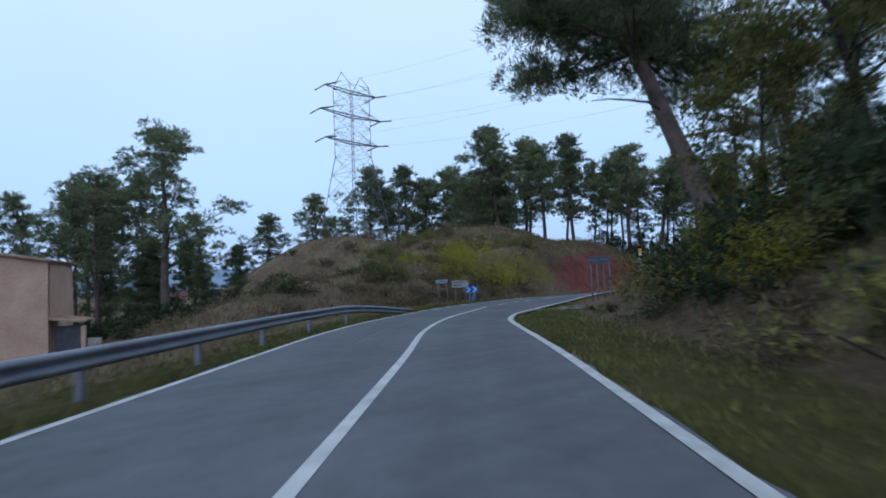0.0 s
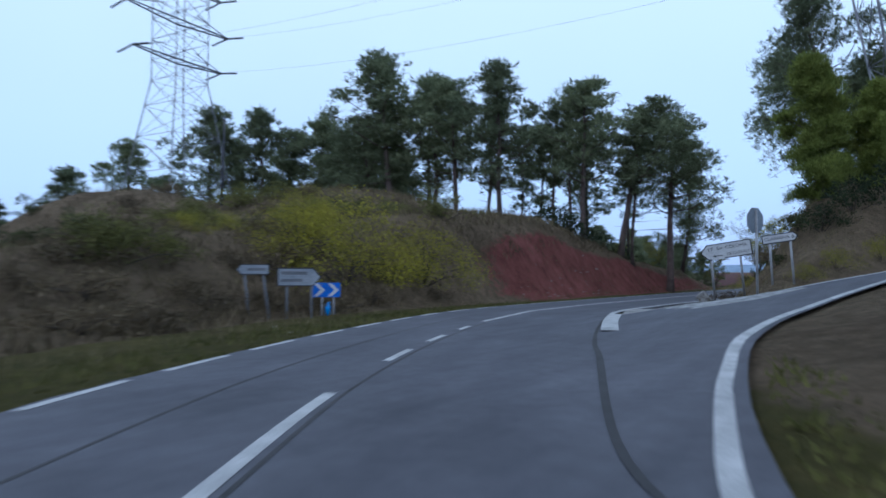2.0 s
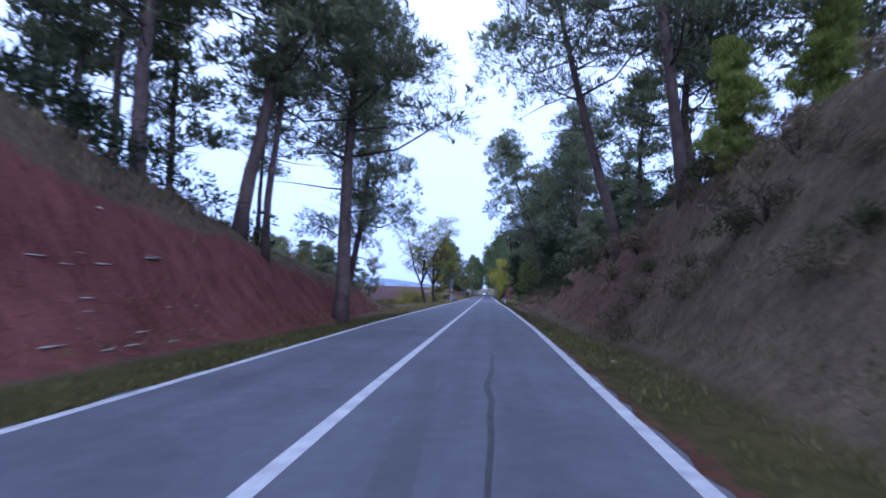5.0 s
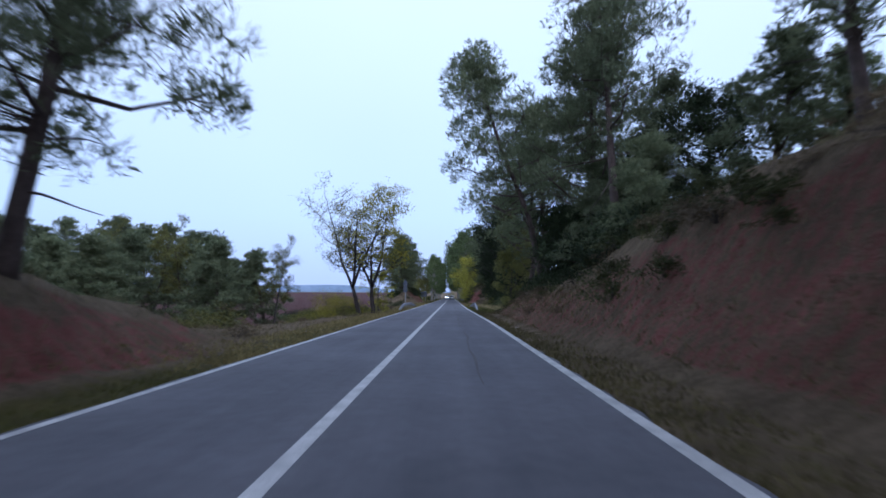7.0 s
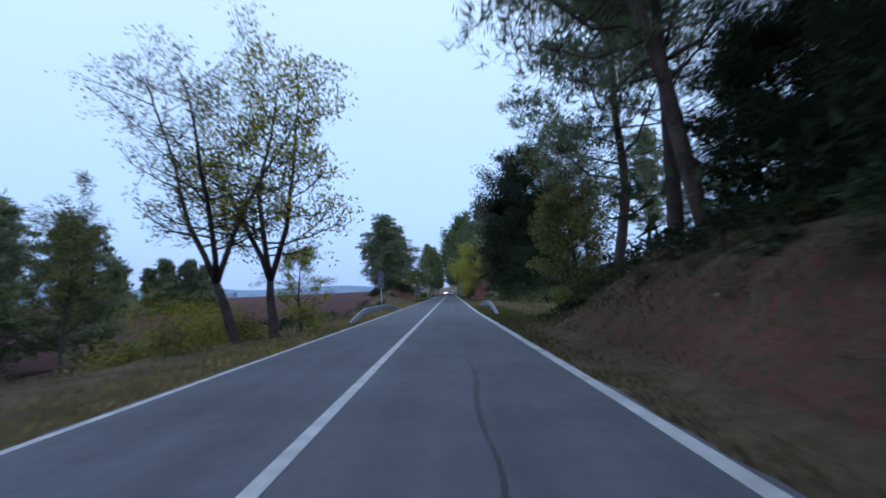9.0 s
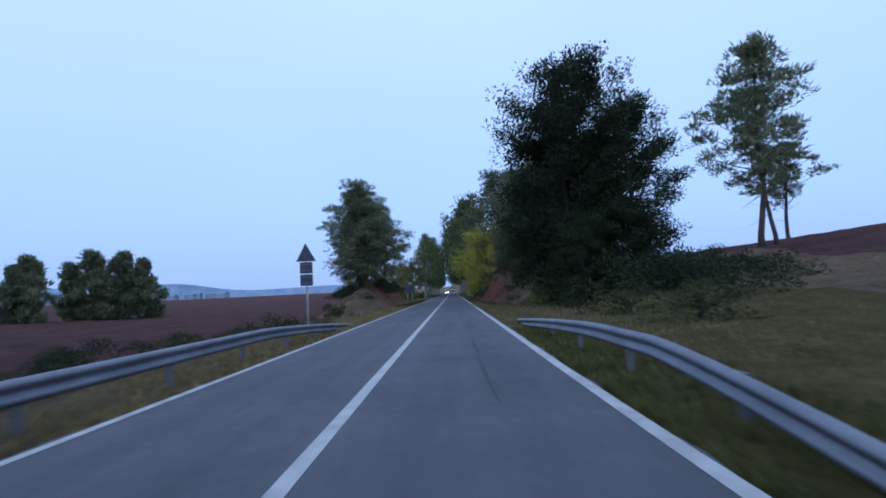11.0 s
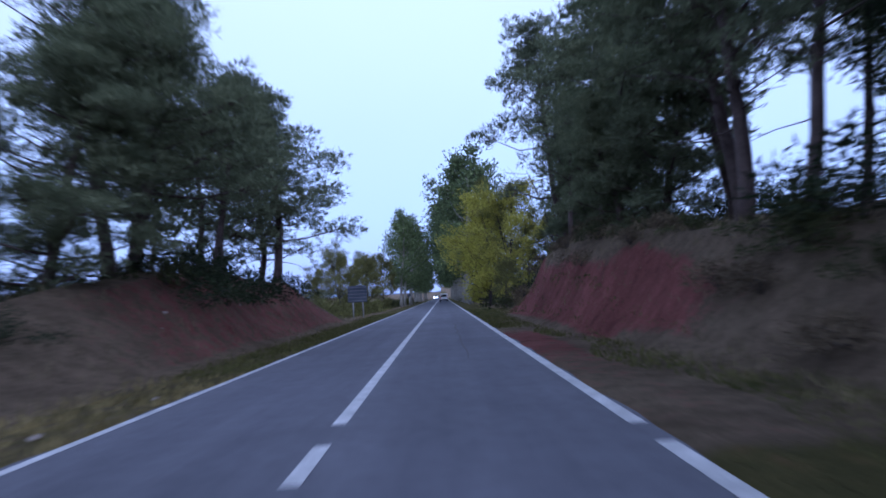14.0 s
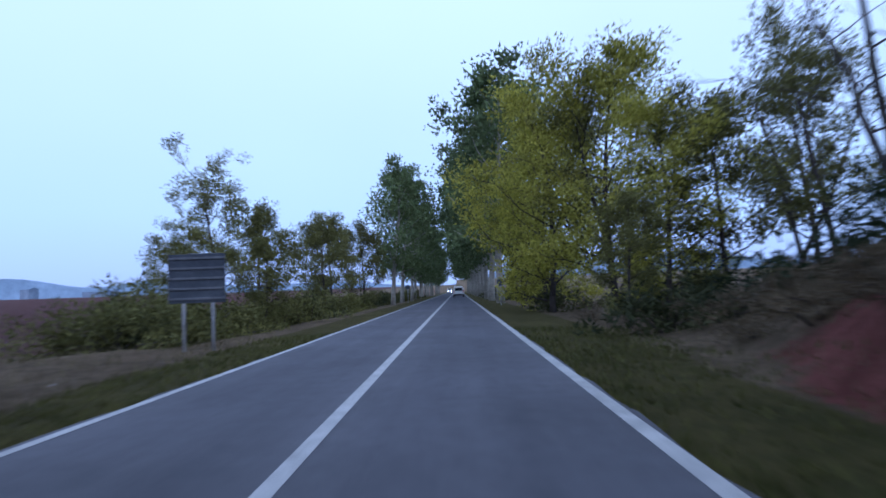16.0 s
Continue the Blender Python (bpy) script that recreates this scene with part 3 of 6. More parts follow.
def build_road():
    offs = np.array([0, 0, -2.3, -1.9, -1.4, -0.9, -0.5, 0, 0.55, 0.95, 1.45, 1.9, 2.4, 0, 0])
    rut = np.array([0, 0, .3, .8, .3, .8, .3, 0, .3, .8, .3, .8, .3, 0, 0])
    idx = np.arange(0, len(CL))
    V, F, T = [], [], []
    r = np.random.RandomState(4)
    for i in idx:
        offs[0], offs[1], offs[-2], offs[-1] = -el(CS[i]), -wl(CS[i]), wr(CS[i]), er(CS[i])
        for j, o in enumerate(offs):
            oo = o + (r.uniform(-0.05, 0.05) if j in (0, len(offs) - 1) else 0)
            V.append((CL[i, 0] + NOR[i, 0] * oo, CL[i, 1] + NOR[i, 1] * oo, 0.0))
            T.append(rut[j])
    m = len(offs)
    for a in range(len(idx) - 1):
        for j in range(m - 1):
            F.append((a * m + j, a * m + j + 1, (a + 1) * m + j + 1, (a + 1) * m + j))
    n0 = len(V)
    for i in range(len(idx)):
        for j in (0, m - 1):
            x, y, _ = V[i * m + j]
            sgn = -1 if j == 0 else 1
            V.append((x + NOR[idx[i], 0] * 0.06 * sgn, y + NOR[idx[i], 1] * 0.06 * sgn, -0.14))
            T.append(0)
    for a in range(len(idx) - 1):
        F.append((n0 + 2 * a, a * m, (a + 1) * m, n0 + 2 * a + 2))
        F.append((a * m + m - 1, n0 + 2 * a + 1, n0 + 2 * a + 3, (a + 1) * m + m - 1))
    me = mesh_of("road", V, F, M_ASPHALT)
    at = me.attributes.new("track", "FLOAT", "POINT")
    at.data.foreach_set("value", np.array(T, np.float32))
    thing("road", "grey worn asphalt two-lane country road", "road", kind="structure", me=me)
    inner = [on_road(s, 1.9)[:2] for s in np.linspace(s_of(*FAR_EDGE[0]), s_of(*NEAR_EDGE[0]), 14)]
    outline = [tuple(p) for p in NEAR_EDGE] + [tuple(p) for p in FAR_EDGE[::-1]] + inner
    n = len(outline)
    filled = [Vector((x, y)) for x in np.arange(2, 18, 0.4) for y in np.arange(-26, 8, 0.4)] + [Vector((x, y)) for x in np.arange(2, 38, 1.0) for y in np.arange(8, 33, 1.0)]
    co, _, faces = geometry.delaunay_2d_cdt([Vector(p) for p in outline] + filled, [], [list(range(n))], 1, 0.001)[:3]
    xy = np.array([tuple(p) for p in co])
    me = mesh_of("side_road", np.c_[xy, side_height(xy[:, 0], xy[:, 1]) - 0.003].tolist(), faces, M_ASPHALT)
    if sum(p.normal.z for p in me.polygons) < 0:
        me.flip_normals()
    thing("side_road", "grey asphalt side road climbing from the junction", "road", kind="structure", me=me)


build_road()


def stripe(name, s0, s1, d, w, mat, label="", z=0.005, group="", step=0.8):
    n = max(2, int((s1 - s0) / (step if s1 < 80 else 6)) + 1)
    ss = np.linspace(s0, s1, n)
    dd = (lambda s: -wl(s)) if d == "left" else (lambda s: wr(s)) if d == "right" else (lambda s: d)
    a = [on_road(s, dd(s) - w / 2)[:2] for s in ss]
    b = [on_road(s, dd(s) + w / 2)[:2] for s in ss]
    return thing(name, label, "road marking", kind="structure", group=group, me=ribbon(name, np.array(a), np.array(b), z, mat))


def line_strip(name, pts, w, mat, label, z=0.006, fz=None, category="road marking"):
    P = spline(pts, 0.5)
    t = np.gradient(P, axis=0)
    t /= np.linalg.norm(t, axis=1)[:, None]
    nn = np.stack([t[:, 1], -t[:, 0]], 1)
    zz = z if fz is None else fz(P[:, 0], P[:, 1]) + z
    ww = np.interp(np.linspace(0, 1, len(P)), np.linspace(0, 1, len(w)), w)[:, None] if isinstance(w, (list, tuple)) else w
    return thing(name, label, category, kind="structure", me=ribbon(name, P - nn * ww / 2, P + nn * ww / 2, zz, mat))


def markings():
    lab = "solid white painted centre line, slightly worn"
    dash = "short white painted dash of the centre line"
    stripe("centre_line", -115, s_of(7.03, -20.85), 0, 0.15, M_PAINT, lab)
    for a, b in (((5.75, -18.3), (5.0, -16.86)), ((4.45, -15.5), (3.87, -14.2)), ((3.3, -12.7), (2.9, -11.7))):
        stripe("centre_dash", s_of(*a), s_of(*b), 0, 0.13, M_PAINT, dash, group="centre dashes")
    stripe("centre_line", s_of(2.36, -9.86), 147.3, 0, 0.16, M_PAINT, lab)
    stripe("centre_dash", 148.0, 150.4, 0, 0.16, M_PAINT, dash, group="centre dashes")
    stripe("centre_dash", 151.3, 152.6, 0, 0.16, M_PAINT, dash, group="centre dashes")
    stripe("centre_line", 153.6, 900, 0, 0.16, M_PAINT, lab)
    edge = "white painted edge line along the asphalt"
    stripe("edge_line", -115, s_of(5.6, -27.0), "left", 0.13, M_PAINT, edge)
    s = s_of(5.6, -27.0) + 0.6
    while s < 3:
        stripe("edge_dash", s, s + 1.7, "left", 0.13, M_PAINT, "short white painted dash of the edge line", group="edge dashes")
        s += 2.5
    stripe("edge_line", 3.2, 900, "left", 0.13, M_PAINT, edge)
    stripe("edge_line", -115, -62, "right", 0.16, M_PAINT, edge)
    line_strip("edge_line", [on_road(s, wr(s))[:2] for s in (-62, -56, -50, -45)] + [(17.64, -31.0), (15.94, -29.2), (14.1, -26.75), (12.68, -24.25), (11.8, -22.2), (11.25, -20.2), (10.75, -17.8), (10.38, -14.5), (10.95, -10.0), (13.4, -3.6), (17.8, 4.0)],
               [0.16, 0.16, 0.16, 0.19, 0.17, 0.13, 0.12], M_PAINT, "white edge line bending into the side road", 0.012, side_height)
    line_strip("edge_line", [(4.95, -5.38), (4.5, -5.28), (4.15, -4.7), (3.85, -3.85), (3.48, -2.3), (3.2, -0.7)] + [on_road(s, wr(s))[:2] for s in (2.0, 4.5, 7.0)],
               [0.14, 0.19, 0.21, 0.22, 0.2, 0.18, 0.17], M_PAINT, "broad white edge line round the junction nose", 0.006, side_height)
    line_strip("edge_line", [(4.6, -5.35), (5.35, -5.22), (6.85, -4.5), (8.65, -3.42), (11.15, 0.08), (14.9, 7.0)], 0.14, M_PAINT, "thin white edge line of the side road", 0.011, side_height)
    stripe("edge_line", 7.0, 145.8, "right", 0.17, M_PAINT, edge)
    stripe("edge_dash", 147.1, 149.4, "right", 0.17, M_PAINT, "short white painted dash of the edge line", group="edge dashes")
    stripe("edge_dash", 150.2, 152.0, "right", 0.17, M_PAINT, "short white painted dash of the edge line", group="edge dashes")
    stripe("edge_line", 152.8, 900, "right", 0.17, M_PAINT, edge)
    line_strip("road_shoulder", [(4.2, -5.75), (3.9, -4.75), (3.58, -3.85), (3.2, -2.3), (2.95, -0.7)], [0.9, 0.85, 0.8, 0.7, 0.6], M_ASPHALT, "asphalt shoulder under the junction nose line", 0.001, side_height, "road")
    line_strip("give_way_bar", [(4.58, -5.3), (5.76, -8.7), (6.93, -11.7)], 0.56, M_PAINT, "broad white bar across the side road mouth", 0.0135, side_height)
    for k, (dx, wide) in enumerate(((0.0, 0.36), (0.15, 0.44), (-0.1, 0.3), (0.12, 0.5), (-0.05, 0.34))):
        x0, y0 = 6.35 + 0.30 * k + dx, -5.9 - 0.36 * k + dx
        line_strip("hatching", [(x0, y0), (x0 + 1.3, y0 + 1.5), (x0 + 2.4, y0 + 3.3)], [wide * 0.6, wide, wide * 0.75, wide * 1.05, wide * 0.5, 0.14], M_WORN, "worn white hatching stripe on the side road", 0.010, side_height)
    tar = "thin dark tar-sealed joint in the asphalt"
    line_strip("tar_joint", [on_road(s, -1.55 + 0.5 * smooth(np.array((s + 45) / 50.0)) )[:2] for s in range(-42, 6, 4)], 0.05, M_TAR, tar, 0.003)
    line_strip("tar_joint", [on_road(s, 2.86)[:2] for s in np.linspace(s_of(12.0, -28.0), s_of(9.6, -21.5), 4)] + [(8.36, -15.94), (7.67, -14.5), (6.62, -11.95), (5.5, -8.95), (4.42, -5.9)], [0.03, 0.08, 0.11, 0.07, 0.05], M_TAR, tar, 0.010, side_height)
    line_strip("tar_joint", [on_road(s, 0.17)[:2] for s in range(-34, -4, 3)], 0.05, M_TAR, tar, 0.003)
    line_strip("road_stain", [(1.22, 1.5), (1.14, 4.0), (1.03, 6.5), (0.88, 9.7), (0.72, 13.6), (0.65, 17.0)], [0.05, 0.3, 0.34, 0.28, 0.22, 0.05], M_STAIN, "long dark stain in the wheel track", 0.002)
    r = random.Random(5)
    line_strip("road_crack", [(1.55 + r.uniform(-.05, .05) + 0.01 * k, 7 + 1.1 * k) for k in range(12)], [0.03, 0.09, 0.05], M_TAR, tar, 0.003)
    for a, b, x0 in ((40, 57, 1.85), (58, 74, 1.75), (100, 112, 1.75), (118, 134, 1.7), (160, 178, 1.7)):
        line_strip("road_crack", [(x0 + r.uniform(-.05, .05), y) for y in np.arange(a, b, 1.6)], [0.02, 0.07, 0.04, 0.09, 0.02], M_TAR, "thin dark crack along the lane", 0.003)


markings()


# ---- plants ----
def leaf_cloud(rs, centres, radii, per, length, width, flat=0.7, up=0.35, droop=0.0):
    """Loose triangles in clumps round the centres: array (n, 3, 3)."""
    centres, radii = np.asarray(centres), np.asarray(radii)
    k = np.repeat(np.arange(len(centres)), per)
    v = rs.normal(size=(len(k), 3))
    v /= np.linalg.norm(v, axis=1)[:, None]
    rad = rs.uniform(0.15, 1.0, len(k)) ** 0.45
    off = v * rad[:, None] * radii[k][:, None] * np.array([1, 1, flat])
    p = centres[k] + off
    d = v + np.array([0, 0, up - droop]) + rs.normal(size=v.shape) * 0.55
    d /= np.linalg.norm(d, axis=1)[:, None]
    w = np.cross(d, rs.normal(size=v.shape))
    w /= np.linalg.norm(w, axis=1)[:, None] + 1e-6
    L = length * rs.uniform(0.6, 1.35, len(k))[:, None]
    Wd = width * rs.uniform(0.7, 1.3, len(k))[:, None]
    return np.stack([p - w * Wd * 0.5 - d * L * 0.4, p + w * Wd * 0.5 - d * L * 0.3, p + d * L * 0.6], 1)


def curve_path(rs, a, d, length, bend, n=5, rise=0.0):
    pts, p, d = [Vector(a)], Vector(a), Vector(d).normalized()
    for i in range(n):
        d = (d + Vector(rs.normal(size=3) * bend) + Vector((0, 0, rise))).normalized()
        p = p + d * length / n
        pts.append(p.copy())
    return pts


def make_tree(name, label, category, seed, h, base, spread, limbs, bark, leaves, trunk_r, lean=(0, 0), shape="round", clump=0.8, per=46, leaf=(0.34, 0.085), fill=1.0, fork=False, twigs=3, coarse=False):
    """A tree of a tapered trunk with limbs and a crown of many small leaves in clumps. base: height of the lowest limb as part of h."""
    rs = np.random.RandomState(seed)
    ob = thing(name, label, category)
    specs, ends, rads = [], [], []
    trunks = [((0, 0, -0.6), (lean[0], lean[1], 1.0), h + 0.4, trunk_r)]
    if fork:
        trunks = [((0, 0, -0.6), (lean[0], lean[1], 1.0), h * 0.27, trunk_r)]
    body = []
    for a, d, L, r in trunks:
        path = curve_path(rs, a, d, L, 0.045, 9, 0.02)
        body.append((path, r))
        n = len(path)
        top = 0.14 if not fork else 0.6
        specs.append((path, [r * (1.25 if i == 0 else 1) * (1 - (1 - top) * (i / (n - 1)) ** 1.2) for i in range(n)], 9))
    if fork:
        stem = body[0][0][-1]
        body = []
        for q in range(3):
            w = 2 * math.pi * (q + rs.uniform(-.2, .2)) / 3
            path = curve_path(rs, stem, (math.cos(w) * 0.5 + lean[0], math.sin(w) * 0.5, 1), h * 0.72, 0.09, 7, 0.04)
            body.append((path, trunk_r * 0.55))
            n = len(path)
            specs.append((path, [trunk_r * 0.55 * (1 - 0.85 * (i / (n - 1))) for i in range(n)], 7))
    for path, r in body:
        nl = limbs if len(body) == 1 else limbs // 2
        for i in range(nl):
            f = base + (1 - base) * ((i + rs.uniform(0, 0.8)) / nl) if not fork else 0.15 + 0.85 * ((i + rs.uniform(0, 0.8)) / nl)
            f = min(f, 0.985)
            pos = f * (len(path) - 1)
            k = int(pos)
            o = path[k].lerp(path[min(k + 1, len(path) - 1)], pos - k)
            rel = (f - base) / (1 - base) if not fork else f
            if shape == "round":
                L = spread * (0.35 + 0.85 * math.sin(math.pi * min(1, 0.15 + 0.78 * rel))) * rs.uniform(0.7, 1.1)
                up = 0.25 + 0.6 * rel
            elif shape == "umbrella":
                L = spread * rs.uniform(0.5, 1.1)
                up = 0.15 + 0.35 * rel
            else:
                L = spread * rs.uniform(0.55, 1.1)
                up = 0.5 + 0.5 * rel
            w = i * 2.4 + rs.uniform(-0.5, 0.5)
            limb = curve_path(rs, o, (math.cos(w), math.sin(w), up), L, 0.13, 5, 0.05)
            lr = max(0.02, r * (1 - 0.8 * f) * 0.42)
            specs.append((limb, [lr * (1 - 0.8 * j / 5) for j in range(6)], 5))
            pts = [(limb[5], 1.0), (limb[4], 0.85), (limb[3], 0.75)]
            for j in range(twigs):
                b = limb[rs.randint(2, 5)]
                dd = Vector(rs.normal(size=3)) + (limb[5] - limb[2]).normalized() * 0.9 + Vector((0, 0, 0.3))
                tw = curve_path(rs, b, dd, L * rs.uniform(0.25, 0.5), 0.15, 3, 0.05)
                if not coarse:
                    specs.append((tw, [lr * 0.5, lr * 0.42, lr * 0.32, lr * 0.2], 3))
                pts += [(tw[3], 0.9), (tw[2], 0.7)]
            for pt_, sc in pts:
                if rs.uniform() < fill:
                    ends.append(tuple(pt_))
                    rads.append(clump * sc * rs.uniform(0.65, 1.2))
        for q in (-1, -2):
            if fill > 0.5:
                ends.append(tuple(path[q]))
                rads.append(clump)
    part("trunk", tubes("trunk", specs, bark), ob)
    cl = leaf_cloud(rs, ends, rads, per, leaf[0], leaf[1])
    part("crown", tri_mesh("crown", cl, leaves), ob)
    return ob


def needles(rs, centres, out, count, length, width):
    """Tufts of thin needle sprays: a fan of narrow triangles round the way each tuft points."""
    centres, out = np.asarray(centres), np.asarray(out)
    k = np.repeat(np.arange(len(centres)), count)
    d = out[k] + rs.normal(size=(len(k), 3)) * 0.62
    d /= np.linalg.norm(d, axis=1)[:, None]
    w = np.cross(d, rs.normal(size=d.shape))
    w /= np.linalg.norm(w, axis=1)[:, None] + 1e-6
    p = centres[k] + rs.normal(size=d.shape) * length * 0.22
    L = length * rs.uniform(0.65, 1.3, len(k))[:, None]
    W = width * rs.uniform(0.7, 1.3, len(k))[:, None]
    return np.stack([p - d * L * 0.35, p + d * L * 0.15 + w * W, p + d * L * 0.75], 1)


def make_pine(label, seed, h, base, spread, limbs, trunk_r, lean, near, droop=0.0, name="pine_tree", leaves=None, lobe=0.33, dense=1.0):
    """A pine: tapered trunk, limbs that each bear a rounded lobe of fine needle tufts, a few bare lower branches."""
    rs = np.random.RandomState(seed)
    ob = thing(name, label, "pine tree")
    path = curve_path(rs, (0, 0, -0.6), (lean[0], lean[1], 1.0), h + 0.1, 0.045, 10, 0.02)
    specs = [(path, [trunk_r * (1.2 if i == 0 else 0.9) * (1 - 0.88 * (i / 10) ** 1.2) for i in range(11)], 9)]
    at = lambda f: path[int(f * 10)].lerp(path[min(int(f * 10) + 1, 10)], f * 10 - int(f * 10))
    tips, ways = [], []
    lobes = max(9, int(limbs * 0.8))
    for i in range(lobes):
        rel = min(0.97, ((i + rs.uniform(0, 0.9)) / lobes) ** 0.85)
        f = base + (0.985 - base) * rel
        reach = spread * (0.62 + 0.38 * math.sin(math.pi * min(1.0, 0.15 + rel * 0.95))) * (1.0 - 0.55 * (max(0.0, rel - 0.35) / 0.65) ** 1.6)
        size = spread * lobe * rs.uniform(0.72, 1.25) * (1.12 - 0.32 * rel)
        w = i * 2.4 + rs.uniform(-0.7, 0.7)
        far = max(0.0, reach * (0.25 if i % 4 == 0 else rs.uniform(0.5, 1.05)) - size * 0.5)
        rise = (0.10 + 0.5 * rel - droop * (1 - rel)) * far
        o = at(max(0.02, f - 0.05))
        hub = at(f) + Vector((math.cos(w) * far, math.sin(w) * far, rise * 0.6))
        mid_ = o.lerp(hub, 0.5) + Vector((0, 0, -0.10 * far)) + Vector(rs.normal(size=3) * 0.12)
        lr = max(0.018, trunk_r * (1 - 0.8 * f) * 0.38)
        specs.append(([o, mid_, hub, hub + (hub - mid_).normalized() * size * 0.5], [lr, lr * 0.75, lr * 0.45, lr * 0.15], 5))
        # knobs: the lobe is a cluster of smaller rounded heads
        heads = 7 if near else 5
        for q in range(heads):
            d = rs.normal(size=3)
            d /= np.linalg.norm(d)
            knob = np.array(hub) + d * [1.0, 1.0, 0.8] * size * (0.72 if q else 0.0)
            kr = size * rs.uniform(0.45, 0.75)
            if near or q < 2:
                specs.append(([hub.lerp(mid_, 0.2), Vector(knob)], [lr * 0.35, lr * 0.12], 3))
            n = int((25 if near else 9) * dense * (kr / 0.75) ** 1.6 * (1.0 if rel > 0.28 or droop or base < 0.12 else 0.45)) + 4
            v = rs.normal(size=(n, 3))
            v /= np.linalg.norm(v, axis=1)[:, None]
            v[:, 2] = np.where(v[:, 2] < -0.25, -v[:, 2] * rs.uniform(0.2, 1.0, n), v[:, 2])
            rad = rs.uniform(0.35, 1.0, n) ** 0.5
            tips.append(knob + v * rad[:, None] * kr * [1, 1, 0.85])
            ways.append(v * 0.8 + [0, 0, 0.55])
    for q in range(9 if near else 5):
        o = at(min(0.9, base * rs.uniform(0.5, 1.35) + 0.02))
        w = rs.uniform(0, 6.28)
        L = spread * rs.uniform(0.3, 0.75)
        br = curve_path(rs, o, (math.cos(w), math.sin(w), rs.uniform(-0.2, 0.25)), L, 0.2, 4)
        specs.append((br, [trunk_r * 0.14 * (1 - 0.2 * j) for j in range(5)], 4))
    tips.append(np.array([path[10].lerp(path[9], q) for q in rs.uniform(0, 0.9, 60 if near else 20)]) + rs.normal(size=(60 if near else 20, 3)) * spread * 0.07)
    ways.append(np.tile([0, 0, 0.9], (60 if near else 20, 1)) + rs.normal(size=(60 if near else 20, 3)) * 0.4)
    tips, ways = np.vstack(tips), np.vstack(ways)
    part("trunk", tubes("trunk", specs, M_BARK), ob)
    if near:
        cl = np.vstack([needles(rs, tips, ways, 5 if leaves is None else 8, 0.31, 0.030 if leaves is None else 0.024), needles(rs, tips[::6], ways[::6], 2, 0.30, 0.10 if leaves is None else 0.04)])
    else:
        cl = np.vstack([needles(rs, tips, ways, 5, 0.46, 0.064), needles(rs, tips[::4], ways[::4], 2, 0.45, 0.18)])
    part("crown", tri_mesh("crown", cl, leaves or M_PINE), ob)
    return ob


PINE_LABEL = "tall Aleppo pine with bare trunk and tufted dark crown"
SLIM = "slender pine with bare trunk and thin crown"
BUSHY = "bushy pine with a dense crown close to the ground"


def pine_set(near):
    """Seven kinds of pine, finely leaved for places by the road, coarser for the distance."""
    mk = lambda *a, **k: make_pine(*a, near, **k)
    return [mk(PINE_LABEL, 11, 15, 0.40, 3.9, 34, 0.24, (0.05, 0.02)), mk(PINE_LABEL, 12, 15, 0.30, 3.7, 40, 0.21, (-0.06, 0.03)), mk(PINE_LABEL, 13, 15, 0.46, 4.4, 34, 0.26, (0.10, -0.04)),
            mk(PINE_LABEL, 14, 15, 0.34, 3.0, 34, 0.18, (-0.02, -0.05)), mk(SLIM, 15, 15, 0.48, 2.1, 24, 0.15, (0.03, 0.06), lobe=0.36), mk(BUSHY, 16, 12, 0.07, 3.2, 52, 0.22, (0.02, 0.0), dense=1.4),
            mk("pine with drooping lower limbs and tufted dark crown", 17, 15, 0.22, 4.3, 46, 0.26, (0.08, 0.0), droop=0.25)]


pines, far_pines = pine_set(True), pine_set(False)
big_pine = make_pine("big leaning pine with a thick trunk and spreading crown", 18, 17, 0.60, 6.8, 56, 0.46, (0.03, 0), True, droop=0.62, lobe=0.25, dense=2.3)
umbrella_pine = make_pine("wide spreading pine with open limbs and an umbrella crown", 27, 26, 0.36, 9.0, 30, 0.44, (-0.10, 0.04), False, lobe=0.24, dense=1.5)
field_pine = make_pine("dense dark pine standing in the ploughed field", 19, 6, 0.04, 1.8, 40, 0.11, (0.02, 0), False, name="field_pine", lobe=0.36, dense=3.0)
young_pine = make_pine("young bright green pine, conical and dense", 21, 6, 0.06, 1.7, 44, 0.10, (0.02, 0), True, name="young_pine", leaves=M_PINE_YOUNG, lobe=0.34, dense=2.0)
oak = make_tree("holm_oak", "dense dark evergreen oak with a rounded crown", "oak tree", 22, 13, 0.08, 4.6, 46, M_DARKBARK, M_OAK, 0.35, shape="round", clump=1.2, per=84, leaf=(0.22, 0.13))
plane_tree = make_tree("plane_tree", "tall plane tree with pale mottled trunk", "plane tree", 23, 21, 0.24, 5.6, 34, M_PALEBARK, M_PLANE, 0.36, shape="round", clump=1.7, per=24, leaf=(0.5, 0.32), coarse=True)
yellow_tree = make_tree("acacia_tree", "small broadleaf tree with yellowing leaves", "tree", 24, 8, 0.10, 3.2, 28, M_DARKBARK, M_GOLD, 0.13, shape="round", clump=0.8, per=64, leaf=(0.15, 0.075))
olive_tree = make_tree("roadside_tree", "small broadleaf tree with olive green leaves", "tree", 25, 8, 0.15, 2.8, 24, M_DARKBARK, M_OLIVE, 0.13, shape="round", clump=0.8, per=70, leaf=(0.17, 0.085))
airy_tree = make_tree("locust_tree", "airy broadleaf tree with thin green foliage", "tree", 26, 10, 0.3, 2.9, 24, M_DARKBARK, M_OLIVE, 0.14, shape="vase", clump=0.7, per=46, leaf=(0.17, 0.08), fill=0.85)
